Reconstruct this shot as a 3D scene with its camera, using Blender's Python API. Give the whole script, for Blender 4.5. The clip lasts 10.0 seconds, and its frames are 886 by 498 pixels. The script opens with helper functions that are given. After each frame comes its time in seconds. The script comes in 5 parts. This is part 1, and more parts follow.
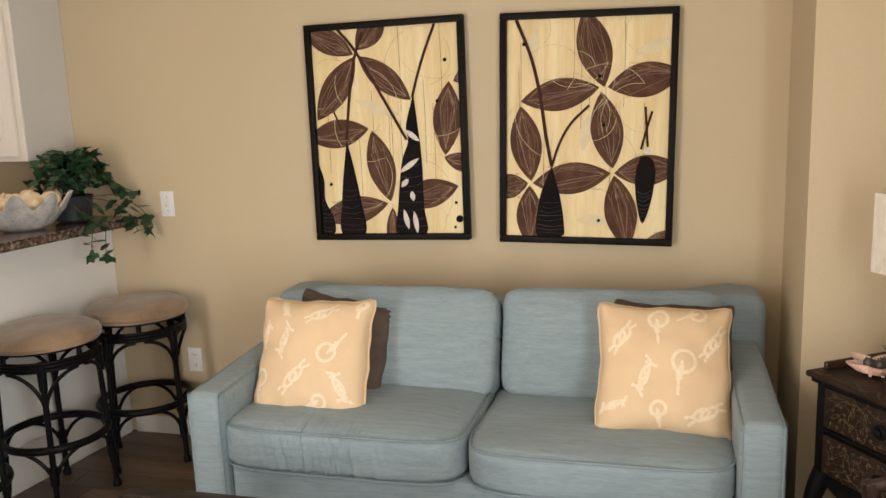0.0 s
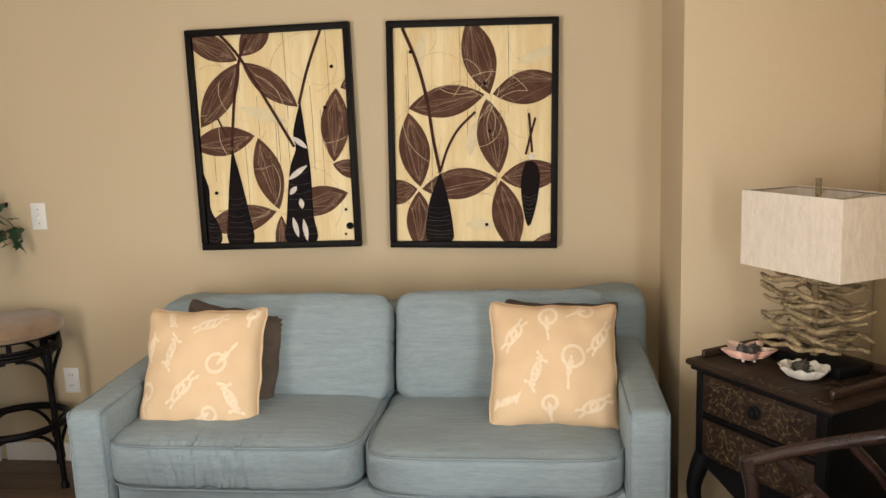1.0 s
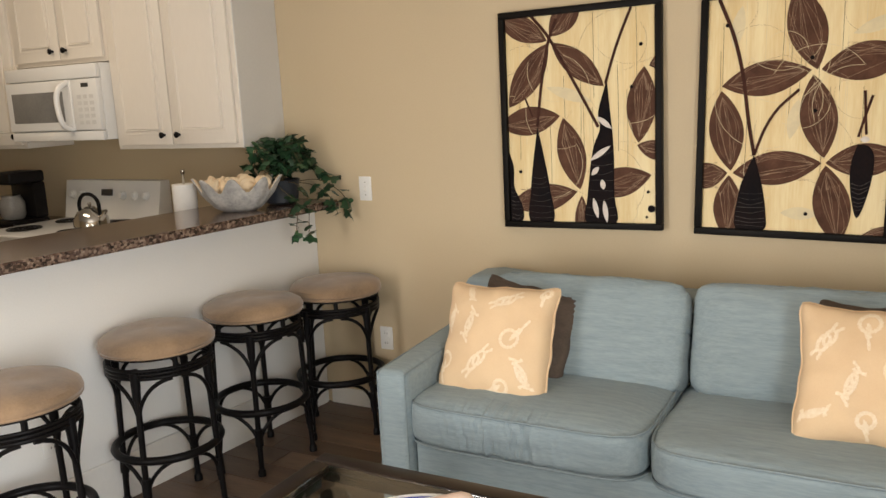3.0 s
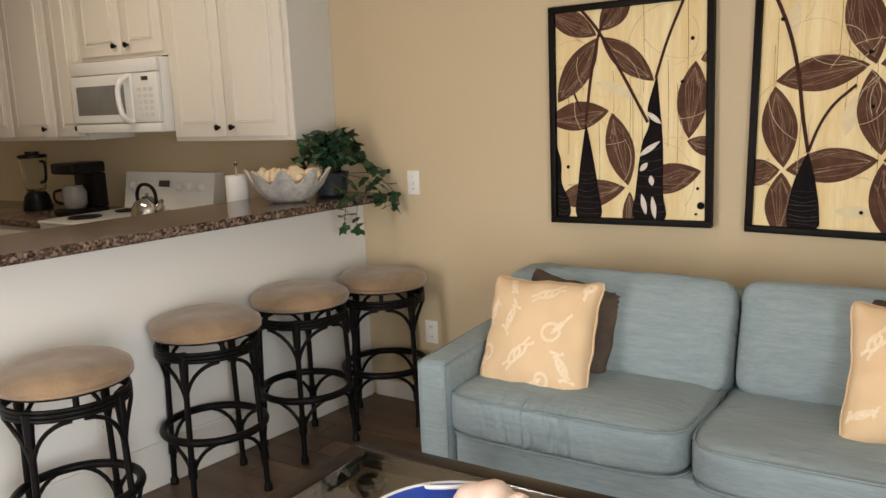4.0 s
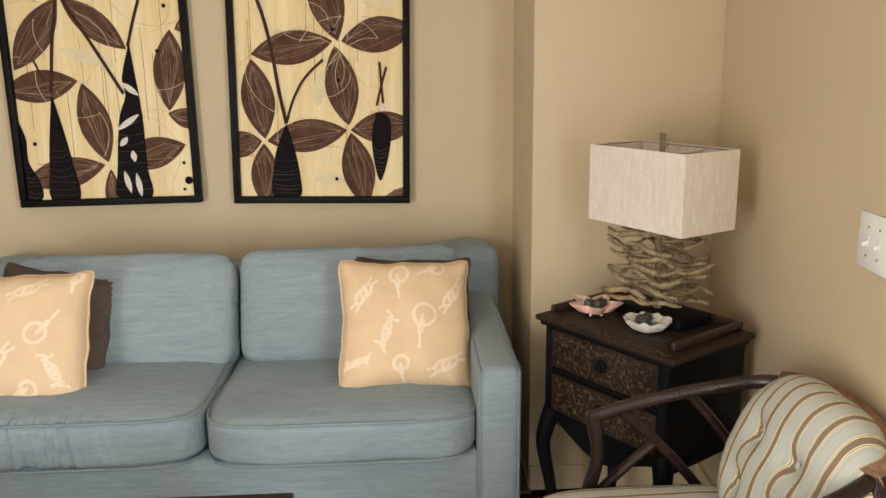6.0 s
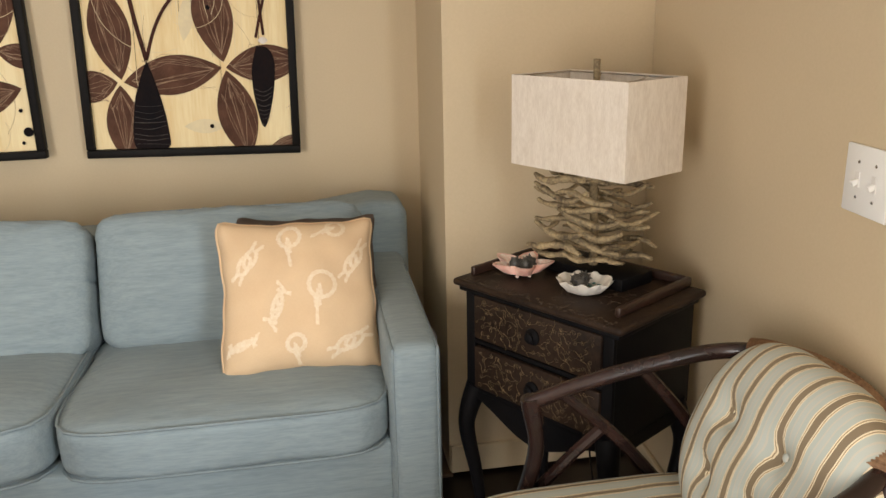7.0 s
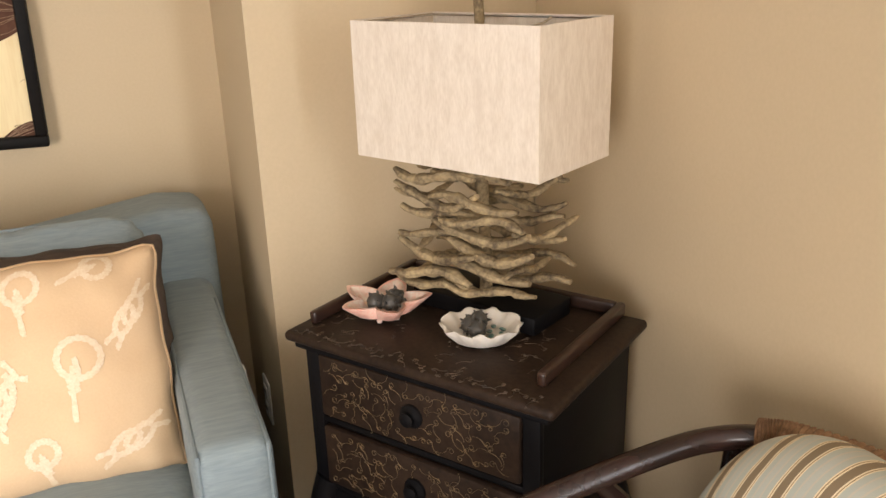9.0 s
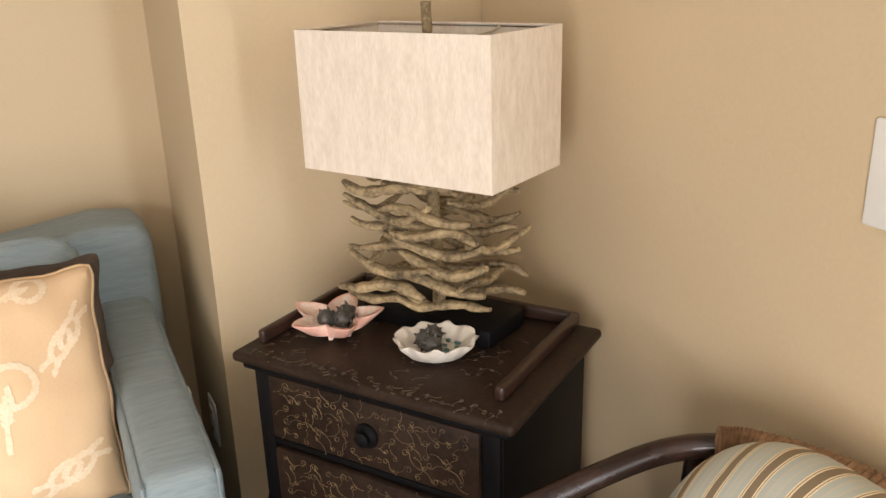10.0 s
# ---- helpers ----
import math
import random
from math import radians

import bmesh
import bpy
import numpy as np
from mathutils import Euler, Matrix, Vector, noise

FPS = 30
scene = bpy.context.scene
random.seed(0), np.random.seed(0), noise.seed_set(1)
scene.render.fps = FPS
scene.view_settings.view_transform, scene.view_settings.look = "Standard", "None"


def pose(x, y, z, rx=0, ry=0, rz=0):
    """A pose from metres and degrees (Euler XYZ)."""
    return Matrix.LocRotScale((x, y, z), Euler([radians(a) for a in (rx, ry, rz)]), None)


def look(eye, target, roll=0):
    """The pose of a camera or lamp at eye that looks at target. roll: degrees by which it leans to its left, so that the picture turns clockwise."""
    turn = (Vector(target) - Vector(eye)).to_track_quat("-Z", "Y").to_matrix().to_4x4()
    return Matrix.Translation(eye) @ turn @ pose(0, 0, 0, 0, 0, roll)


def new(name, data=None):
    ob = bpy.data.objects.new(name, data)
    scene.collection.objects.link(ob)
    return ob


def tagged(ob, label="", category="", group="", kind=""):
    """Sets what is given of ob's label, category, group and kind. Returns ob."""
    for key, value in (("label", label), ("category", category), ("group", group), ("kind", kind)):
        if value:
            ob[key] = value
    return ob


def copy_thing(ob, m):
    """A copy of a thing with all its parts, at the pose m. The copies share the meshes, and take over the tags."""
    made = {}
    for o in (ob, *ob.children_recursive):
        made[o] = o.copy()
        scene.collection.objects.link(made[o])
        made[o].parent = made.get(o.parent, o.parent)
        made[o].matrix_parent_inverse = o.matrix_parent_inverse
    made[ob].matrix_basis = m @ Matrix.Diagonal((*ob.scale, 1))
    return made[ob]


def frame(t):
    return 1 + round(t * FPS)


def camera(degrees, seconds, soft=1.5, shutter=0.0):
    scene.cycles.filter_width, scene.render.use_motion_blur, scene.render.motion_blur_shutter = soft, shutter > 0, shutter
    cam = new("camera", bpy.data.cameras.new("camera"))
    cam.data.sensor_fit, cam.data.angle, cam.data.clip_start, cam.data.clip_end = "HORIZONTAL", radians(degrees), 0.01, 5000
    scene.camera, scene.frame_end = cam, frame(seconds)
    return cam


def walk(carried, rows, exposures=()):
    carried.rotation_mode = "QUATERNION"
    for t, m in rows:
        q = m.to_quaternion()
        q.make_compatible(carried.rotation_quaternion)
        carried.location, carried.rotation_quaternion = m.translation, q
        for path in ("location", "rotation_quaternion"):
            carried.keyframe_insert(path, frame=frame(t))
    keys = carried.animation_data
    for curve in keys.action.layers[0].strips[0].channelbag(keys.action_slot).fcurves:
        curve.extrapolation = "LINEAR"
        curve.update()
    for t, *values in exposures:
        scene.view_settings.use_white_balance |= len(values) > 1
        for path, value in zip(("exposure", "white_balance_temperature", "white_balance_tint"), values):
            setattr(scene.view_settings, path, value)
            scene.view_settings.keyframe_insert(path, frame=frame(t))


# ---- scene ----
cam = camera(56.9, 10.0)

PATH = [
    (0, (0.676, -3.223, 1.516), (0.167, -1.322, 1.157), -2.1),
    (0.5, (0.668, -3.237, 1.515), (0.355, -1.293, 1.165), -2.2),
    (1, (0.653, -3.247, 1.477), (0.421, -1.288, 1.148), -2.0),
    (1.5, (0.647, -3.241, 1.508), (0.417, -1.286, 1.153), -2.2),
    (2, (0.647, -3.24, 1.511), (0.415, -1.287, 1.146), -1.9),
    (2.5, (0.669, -3.236, 1.483), (0.1, -1.35, 1.139), -2.6),
    (3, (0.695, -3.212, 1.518), (-0.248, -1.487, 1.147), -2.8),
    (3.2, (0.756, -3.176, 1.437), (-0.31, -1.517, 1.099), -1.8),
    (4.3, (0.723, -3.214, 1.488), (-0.318, -1.547, 1.119), -2.9),
    (4.5, (0.716, -3.205, 1.482), (-0.165, -1.445, 1.123), -2.5),
    (5, (0.687, -3.18, 1.486), (0.251, -1.262, 1.126), -0.8),
    (5.5, (0.702, -3.159, 1.48), (0.481, -1.209, 1.095), -0.9),
    (6, (0.692, -3.14, 1.466), (0.792, -1.193, 1.017), -0.7),
    (6.2, (0.681, -3.102, 1.458), (0.872, -1.173, 0.967), -0.6),
    (7.3, (0.733, -2.579, 1.37), (1.216, -0.731, 0.778), -1.9),
    (7.5, (0.728, -2.454, 1.365), (1.34, -0.649, 0.76), -2.1),
    (8, (0.819, -2.316, 1.358), (1.465, -0.53, 0.73), -1.5),
    (8.5, (0.877, -2.209, 1.341), (1.534, -0.429, 0.707), -2.6),
    (9, (0.866, -2.112, 1.318), (1.567, -0.363, 0.647), -1.8),
    (9.5, (0.865, -2.088, 1.316), (1.602, -0.359, 0.633), -1.9),
    (10, (0.863, -2.08, 1.319), (1.695, -0.385, 0.66), -1.7),
]
walk(cam, [(t, look(eye, target, roll)) for t, eye, target, roll in PATH],
     exposures=[(0.0, -0.62, 6550, 12), (3.2, -0.61, 6500, 11), (4.4, -0.74, 6500, 11), (5.0, -0.60, 6500, 12), (6.2, -0.64, 6400, 11), (7.5, -0.54, 6400, 13), (8.0, -0.42, 6550, 16), (9.0, -0.24, 6500, 15), (10.0, -0.20, 6400, 14)])

WATT_SOUTH, WATT_EAST, WATT_KITCHEN, WATT_FILL = 150.0, 108.0, 18.0, 2.5

# ---- world and light ----
world = bpy.data.worlds.new("world")
scene.world = world
world.use_nodes = True
wn = world.node_tree.nodes
sky = wn.new("ShaderNodeTexSky")
sky.sky_type, sky.sun_disc, sky.sun_elevation, sky.sun_rotation = "NISHITA", False, radians(35), radians(150)
world.node_tree.links.new(sky.outputs[0], wn["Background"].inputs[0])
wn["Background"].inputs[1].default_value = 0.12


def area(name, m, w, h, watts, col):
    li = bpy.data.lights.new(name, "AREA")
    li.shape, li.size, li.size_y, li.energy, li.color = "RECTANGLE", w, h, watts, col
    ob = new(name, li)
    ob.matrix_world = m
    return ob


# added stand-in for daylight from an unseen door, turned to brighten the east wall
area("daylight_stand_in_south", look((-1.25, -4.30, 1.05), (1.6, -2.9, 0.95)), 1.3, 1.9, WATT_SOUTH, (1.0, 0.945, 0.88))
# added side light at an invented window, mainly to brighten the bar wall
area("daylight_stand_in_east", look((1.47, -3.35, 1.05), (-1.7, -3.05, 0.90)), 1.0, 1.6, WATT_EAST, (0.91, 0.97, 1.0))
area("kitchen_light", look((-2.9, -1.25, 2.55), (-2.9, -1.2, 0)), 1.1, 0.3, WATT_KITCHEN, (1.0, 0.83, 0.62))
# weak warm fill from above, added without a known fixture
area("added_ceiling_fill", look((-0.15, -2.55, 2.56), (-0.15, -2.5, 0)), 0.5, 0.5, WATT_FILL, (1.0, 0.87, 0.72))


# ---- materials ----
def mat(name, c1, c2=None, rough=0.6, metal=0.0, scale=6.0, fine=90.0, bump=0.15, stretch=(1, 1, 1), vary=0.0, spec=0.5, dist=0.002, sheen=0.0, finemix=0.35):
    """Two colours mixed by large and fine grain, with matching relief."""
    m = bpy.data.materials.new(name)
    m.use_nodes = True
    nt = m.node_tree
    b = nt.nodes["Principled BSDF"]
    c2 = c2 or tuple(v * 0.82 for v in c1)
    tc, mp = nt.nodes.new("ShaderNodeTexCoord"), nt.nodes.new("ShaderNodeMapping")
    mp.inputs["Scale"].default_value = stretch
    nt.links.new(tc.outputs["Object"], mp.inputs[0])
    n1, n2 = nt.nodes.new("ShaderNodeTexNoise"), nt.nodes.new("ShaderNodeTexNoise")
    n1.inputs["Scale"].default_value, n2.inputs["Scale"].default_value = scale, fine
    n1.inputs["Detail"].default_value, n2.inputs["Detail"].default_value = 4, 3
    for n in (n1, n2):
        nt.links.new(mp.outputs[0], n.inputs["Vector"])
    mixf = nt.nodes.new("ShaderNodeMix")
    mixf.inputs[0].default_value = finemix
    nt.links.new(n1.outputs[0], mixf.inputs[2])
    nt.links.new(n2.outputs[0], mixf.inputs[3])
    ramp = nt.nodes.new("ShaderNodeValToRGB")
    ramp.color_ramp.elements[0].position, ramp.color_ramp.elements[1].position = 0.36, 0.64
    ramp.color_ramp.elements[0].color, ramp.color_ramp.elements[1].color = (*c2, 1), (*c1, 1)
    nt.links.new(mixf.outputs[0], ramp.inputs[0])
    out = ramp.outputs[0]
    if vary:
        info, hsv, mr = nt.nodes.new("ShaderNodeObjectInfo"), nt.nodes.new("ShaderNodeHueSaturation"), nt.nodes.new("ShaderNodeMapRange")
        mr.inputs[3].default_value, mr.inputs[4].default_value = 1 - vary, 1 + vary
        nt.links.new(info.outputs["Random"], mr.inputs[0])
        nt.links.new(mr.outputs[0], hsv.inputs["Value"])
        nt.links.new(out, hsv.inputs["Color"])
        out = hsv.outputs[0]
    nt.links.new(out, b.inputs["Base Color"])
    b.inputs["Roughness"].default_value, b.inputs["Metallic"].default_value, b.inputs["Specular IOR Level"].default_value = rough, metal, spec
    if sheen:
        b.inputs["Sheen Weight"].default_value = sheen
    if bump:
        bp = nt.nodes.new("ShaderNodeBump")
        bp.inputs["Strength"].default_value, bp.inputs["Distance"].default_value = bump, dist
        nt.links.new(mixf.outputs[0], bp.inputs["Height"])
        nt.links.new(bp.outputs[0], b.inputs["Normal"])
    return m


M_WALL = mat("wall_paint", (0.60, 0.487, 0.325), (0.57, 0.462, 0.305), rough=0.62, scale=1.2, fine=160, bump=0.12, dist=0.0015, finemix=0.5, spec=0.35)
M_BAR = mat("bar_wall_paint", (0.80, 0.785, 0.755), (0.77, 0.755, 0.725), rough=0.55, scale=1.5, fine=150, bump=0.12, dist=0.0015, finemix=0.5, spec=0.35)
M_CEIL = mat("ceiling_paint", (0.78, 0.74, 0.68), (0.75, 0.71, 0.65), rough=0.8, scale=3, fine=80, bump=0.3)
M_TRIM = mat("trim_paint", (0.78, 0.76, 0.72), (0.74, 0.72, 0.68), rough=0.35, scale=3, fine=60, bump=0.03)
M_PLASTIC = mat("white_plastic", (0.82, 0.81, 0.78), (0.8, 0.79, 0.76), rough=0.3, scale=4, bump=0.0)
M_SLOT = mat("slot_dark", (0.05, 0.045, 0.04), rough=0.5, bump=0.0)
M_FLOOR = mat("floor_wood", (0.15, 0.095, 0.06), (0.075, 0.046, 0.03), rough=0.38, scale=5, fine=70, stretch=(0.25, 2.6, 1), bump=0.15, vary=0.28)
M_SOFA = mat("sofa_linen", (0.285, 0.345, 0.365), (0.222, 0.275, 0.295), rough=0.92, scale=70, fine=260, stretch=(0.10, 1, 1.1), bump=0.35, dist=0.0012, spec=0.2, sheen=0.1, finemix=0.5)
M_SOFAPIPE = mat("sofa_piping", (0.25, 0.30, 0.32), (0.20, 0.245, 0.262), rough=0.9, bump=0.2, spec=0.2)
M_PILLOW = mat("pillow_yellow", (0.745, 0.545, 0.34), (0.695, 0.495, 0.305), rough=0.95, scale=10, fine=260, bump=0.35, spec=0.15, sheen=0.1)
M_KNOT = mat("knot_print", (0.86, 0.73, 0.56), (0.78, 0.60, 0.40), rough=0.95, scale=90, fine=300, bump=0.1, spec=0.1, finemix=0.5)
M_BROWN = mat("pillow_brown", (0.105, 0.075, 0.055), (0.06, 0.042, 0.032), rough=0.85, scale=12, fine=120, stretch=(0.15, 1, 1.6), bump=0.7, dist=0.004)
M_FRAME = mat("picture_frame_black", (0.008, 0.006, 0.005), (0.004, 0.0035, 0.003), rough=0.5, spec=0.12, scale=9, bump=0.05)
M_CANVAS = mat("canvas_cream", (0.84, 0.70, 0.41), (0.72, 0.53, 0.25), rough=0.55, scale=7, fine=60, stretch=(3.0, 1, 0.25), bump=0.05, finemix=0.3)
M_LEAFP = mat("painted_leaf_brown", (0.125, 0.062, 0.040), (0.075, 0.036, 0.024), rough=0.85, spec=0.12, scale=24, fine=170, bump=0.1)
M_STEMP = mat("painted_stem", (0.075, 0.03, 0.022), (0.04, 0.018, 0.014), rough=0.85, spec=0.12, scale=30, bump=0.0)
M_BOTTLE = mat("painted_bottle_black", (0.007, 0.0065, 0.008), (0.014, 0.009, 0.009), rough=0.8, spec=0.08, scale=12, bump=0.0)
M_BAND = mat("painted_band_grey", (0.10, 0.085, 0.075), (0.03, 0.026, 0.026), rough=0.8, scale=30, bump=0.0, spec=0.1)
M_PALEP = mat("painted_pale", (0.74, 0.62, 0.38), (0.66, 0.55, 0.35), rough=0.55, scale=20, bump=0.0)
M_VEIN = mat("painted_vein", (0.42, 0.30, 0.20), (0.24, 0.15, 0.10), rough=0.8, scale=50, bump=0.0, spec=0.1)
M_WHITEP = mat("painted_white", (0.72, 0.66, 0.6), (0.6, 0.52, 0.46), rough=0.55, scale=40, bump=0.0)
M_BLACK = mat("black_metal", (0.005, 0.0045, 0.005), (0.008, 0.007, 0.007), rough=0.36, spec=0.12, scale=14, fine=90, bump=0.05)
M_SUEDE = mat("stool_suede", (0.32, 0.215, 0.13), (0.15, 0.098, 0.062), rough=0.9, scale=5, fine=140, bump=0.12, sheen=0.4, spec=0.2, finemix=0.15)
M_TBLACK = mat("table_black", (0.004, 0.004, 0.005), (0.007, 0.006, 0.006), rough=0.5, spec=0.12, scale=8, bump=0.08)
M_TBROWN = mat("table_brown_paint", (0.040, 0.024, 0.0155), (0.014, 0.0085, 0.006), rough=0.5, spec=0.16, scale=7, fine=110, bump=0.12, finemix=0.45)
M_TWOOD = mat("table_rail_wood", (0.045, 0.022, 0.014), (0.022, 0.011, 0.008), rough=0.35, scale=12, bump=0.08)
M_GOLD = mat("gold_scroll_paint", (0.27, 0.185, 0.09), (0.10, 0.065, 0.034), rough=0.5, metal=0.15, scale=45, bump=0.0)
M_GOLDDIM = mat("faded_gold_paint", (0.10, 0.064, 0.036), (0.03, 0.019, 0.012), rough=0.5, metal=0.15, scale=45, bump=0.0)
M_SHADE = mat("shade_linen", (0.76, 0.685, 0.59), (0.655, 0.575, 0.48), rough=0.95, scale=75, fine=300, stretch=(1, 1, 0.28), bump=0.3, dist=0.001, spec=0.1, finemix=0.4)
M_DRIFT = mat("driftwood", (0.47, 0.36, 0.20), (0.085, 0.06, 0.035), rough=0.82, scale=22, fine=130, bump=0.7, dist=0.003, finemix=0.45)
M_PEARL = mat("starfish_pink", (0.86, 0.42, 0.32), (0.86, 0.66, 0.56), rough=0.4, scale=20, fine=220, bump=0.5, finemix=0.35)
M_STARIN = mat("starfish_cream", (0.86, 0.76, 0.67), (0.80, 0.52, 0.42), rough=0.4, scale=120, fine=300, bump=0.5, finemix=0.3)
M_SHELLW = mat("white_shell", (0.80, 0.76, 0.69), (0.70, 0.64, 0.56), rough=0.4, scale=16, fine=90, bump=0.2)
M_SNAIL = mat("grey_shell", (0.085, 0.08, 0.07), (0.04, 0.037, 0.034), rough=0.45, scale=40, bump=0.4)
M_SEAGLASS = mat("sea_glass", (0.12, 0.24, 0.22), (0.09, 0.18, 0.16), rough=0.3, bump=0.0)
M_RATTAN = mat("rattan_dark", (0.032, 0.014, 0.011), (0.013, 0.007, 0.006), rough=0.26, scale=12, fine=70, bump=0.1, spec=0.45)
M_WRAP = mat("rattan_wrap", (0.36, 0.215, 0.115), (0.16, 0.085, 0.042), rough=0.75, scale=60, fine=190, bump=0.8, dist=0.004)
M_CTWOOD = mat("coffee_table_wood", (0.024, 0.014, 0.010), (0.012, 0.007, 0.005), rough=0.32, spec=0.3, scale=7, fine=80, stretch=(0.2, 1, 1), bump=0.06)
M_BLUE = mat("blue_enamel", (0.025, 0.075, 0.43), (0.02, 0.06, 0.36), rough=0.35, scale=8, bump=0.02)
M_CONCH = mat("pale_pink_shell", (0.80, 0.63, 0.53), (0.72, 0.52, 0.42), rough=0.45, scale=9, fine=70, bump=0.15)
M_CAB = mat("cabinet_paint", (0.80, 0.74, 0.66), (0.77, 0.71, 0.63), rough=0.42, scale=3, fine=90, stretch=(1, 1, 0.2), bump=0.06)
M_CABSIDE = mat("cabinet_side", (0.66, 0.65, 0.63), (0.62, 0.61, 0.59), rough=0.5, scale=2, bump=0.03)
M_APPL = mat("white_enamel", (0.80, 0.79, 0.77), (0.78, 0.77, 0.75), rough=0.2, scale=3, bump=0.0)
M_APPDARK = mat("appliance_dark_window", (0.22, 0.215, 0.205), (0.17, 0.165, 0.16), rough=0.12, scale=6, bump=0.0)
M_STEEL = mat("polished_steel", (0.62, 0.60, 0.57), (0.56, 0.54, 0.51), rough=0.12, metal=1.0, scale=5, bump=0.0)
M_PAPER = mat("paper_towel", (0.82, 0.80, 0.77), (0.78, 0.76, 0.73), rough=0.95, scale=30, fine=120, bump=0.3)
M_CLAM = mat("clam_grey", (0.50, 0.48, 0.45), (0.30, 0.29, 0.28), rough=0.75, scale=22, fine=90, bump=0.6, dist=0.004)
M_CLAMIN = mat("clam_cream", (0.80, 0.67, 0.48), (0.72, 0.55, 0.36), rough=0.55, scale=14, fine=70, bump=0.3)
M_IVY = mat("ivy_leaf", (0.035, 0.095, 0.038), (0.016, 0.05, 0.022), rough=0.45, scale=30, fine=120, bump=0.15, vary=0.4)
M_VINE = mat("ivy_stem", (0.10, 0.075, 0.035), rough=0.7, bump=0.1)
M_POT = mat("pot_dark", (0.035, 0.04, 0.05), (0.025, 0.028, 0.035), rough=0.4, scale=8, bump=0.05)


def granite():
    m = bpy.data.materials.new("granite_brown")
    m.use_nodes = True
    nt = m.node_tree
    b = nt.nodes["Principled BSDF"]
    tc = nt.nodes.new("ShaderNodeTexCoord")
    vo, no = nt.nodes.new("ShaderNodeTexVoronoi"), nt.nodes.new("ShaderNodeTexNoise")
    vo.inputs["Scale"].default_value, no.inputs["Scale"].default_value = 95, 38
    no.inputs["Detail"].default_value = 6
    for n in (vo, no):
        nt.links.new(tc.outputs["Object"], n.inputs["Vector"])
    bw = nt.nodes.new("ShaderNodeSeparateColor")
    nt.links.new(vo.outputs["Color"], bw.inputs[0])
    mx = nt.nodes.new("ShaderNodeMix")
    mx.inputs[0].default_value = 0.5
    nt.links.new(bw.outputs[0], mx.inputs[2])
    nt.links.new(no.outputs[0], mx.inputs[3])
    r = nt.nodes.new("ShaderNodeValToRGB")
    el = r.color_ramp.elements
    el[0].position, el[0].color, el[1].position, el[1].color = 0.25, (0.02, 0.015, 0.013, 1), 0.8, (0.30, 0.22, 0.17, 1)
    e = el.new(0.5)
    e.color = (0.10, 0.06, 0.045, 1)
    nt.links.new(mx.outputs[0], r.inputs[0])
    nt.links.new(r.outputs[0], b.inputs["Base Color"])
    b.inputs["Roughness"].default_value = 0.14
    return m


def stripes():
    """Cream and pale blue-green cloth with tan stripes along the local x."""
    m = bpy.data.materials.new("striped_cotton")
    m.use_nodes = True
    nt = m.node_tree
    b = nt.nodes["Principled BSDF"]
    tc, sp, no = nt.nodes.new("ShaderNodeTexCoord"), nt.nodes.new("ShaderNodeSeparateXYZ"), nt.nodes.new("ShaderNodeTexNoise")
    no.inputs["Scale"].default_value = 7
    nt.links.new(tc.outputs["Object"], sp.inputs[0])
    nt.links.new(tc.outputs["Object"], no.inputs["Vector"])
    warp, per = nt.nodes.new("ShaderNodeMath"), nt.nodes.new("ShaderNodeMath")
    warp.operation = "MULTIPLY_ADD"
    warp.inputs[1].default_value = 0.022
    nt.links.new(no.outputs[0], warp.inputs[0])
    nt.links.new(sp.outputs[1], warp.inputs[2])
    per.operation = "PINGPONG"
    per.inputs[1].default_value = 0.0235
    nt.links.new(warp.outputs[0], per.inputs[0])
    mr = nt.nodes.new("ShaderNodeMapRange")
    mr.inputs[2].default_value = 0.0235
    nt.links.new(per.outputs[0], mr.inputs[0])
    r = nt.nodes.new("ShaderNodeValToRGB")
    r.color_ramp.interpolation = "CONSTANT"
    el = r.color_ramp.elements
    el[0].position, el[0].color, el[1].position, el[1].color = 0.0, (0.24, 0.185, 0.12, 1), 0.22, (0.78, 0.67, 0.47, 1)
    for p, c in ((0.30, (0.33, 0.24, 0.14, 1)), (0.35, (0.78, 0.67, 0.47, 1)), (0.42, (0.45, 0.485, 0.44, 1)), (0.74, (0.53, 0.505, 0.425, 1)), (0.84, (0.47, 0.50, 0.455, 1))):
        el.new(p).color = c
    nt.links.new(mr.outputs[0], r.inputs[0])
    nt.links.new(r.outputs[0], b.inputs["Base Color"])
    b.inputs["Roughness"].default_value, b.inputs["Specular IOR Level"].default_value = 0.8, 0.25
    n2, bp = nt.nodes.new("ShaderNodeTexNoise"), nt.nodes.new("ShaderNodeBump")
    n2.inputs["Scale"].default_value = 220
    nt.links.new(tc.outputs["Object"], n2.inputs["Vector"])
    nt.links.new(n2.outputs[0], bp.inputs["Height"])
    bp.inputs["Strength"].default_value, bp.inputs["Distance"].default_value = 0.25, 0.001
    nt.links.new(bp.outputs[0], b.inputs["Normal"])
    return m


def glass(name, col, rough=0.0):
    m = bpy.data.materials.new(name)
    m.use_nodes = True
    b = m.node_tree.nodes["Principled BSDF"]
    b.inputs["Base Color"].default_value = (*col, 1)
    b.inputs["Roughness"].default_value, b.inputs["Transmission Weight"].default_value, b.inputs["IOR"].default_value = rough, 1.0, 1.45
    return m


M_GRANITE, M_STRIPE, M_GLASS = granite(), stripes(), glass("table_glass", (0.93, 0.97, 0.95))


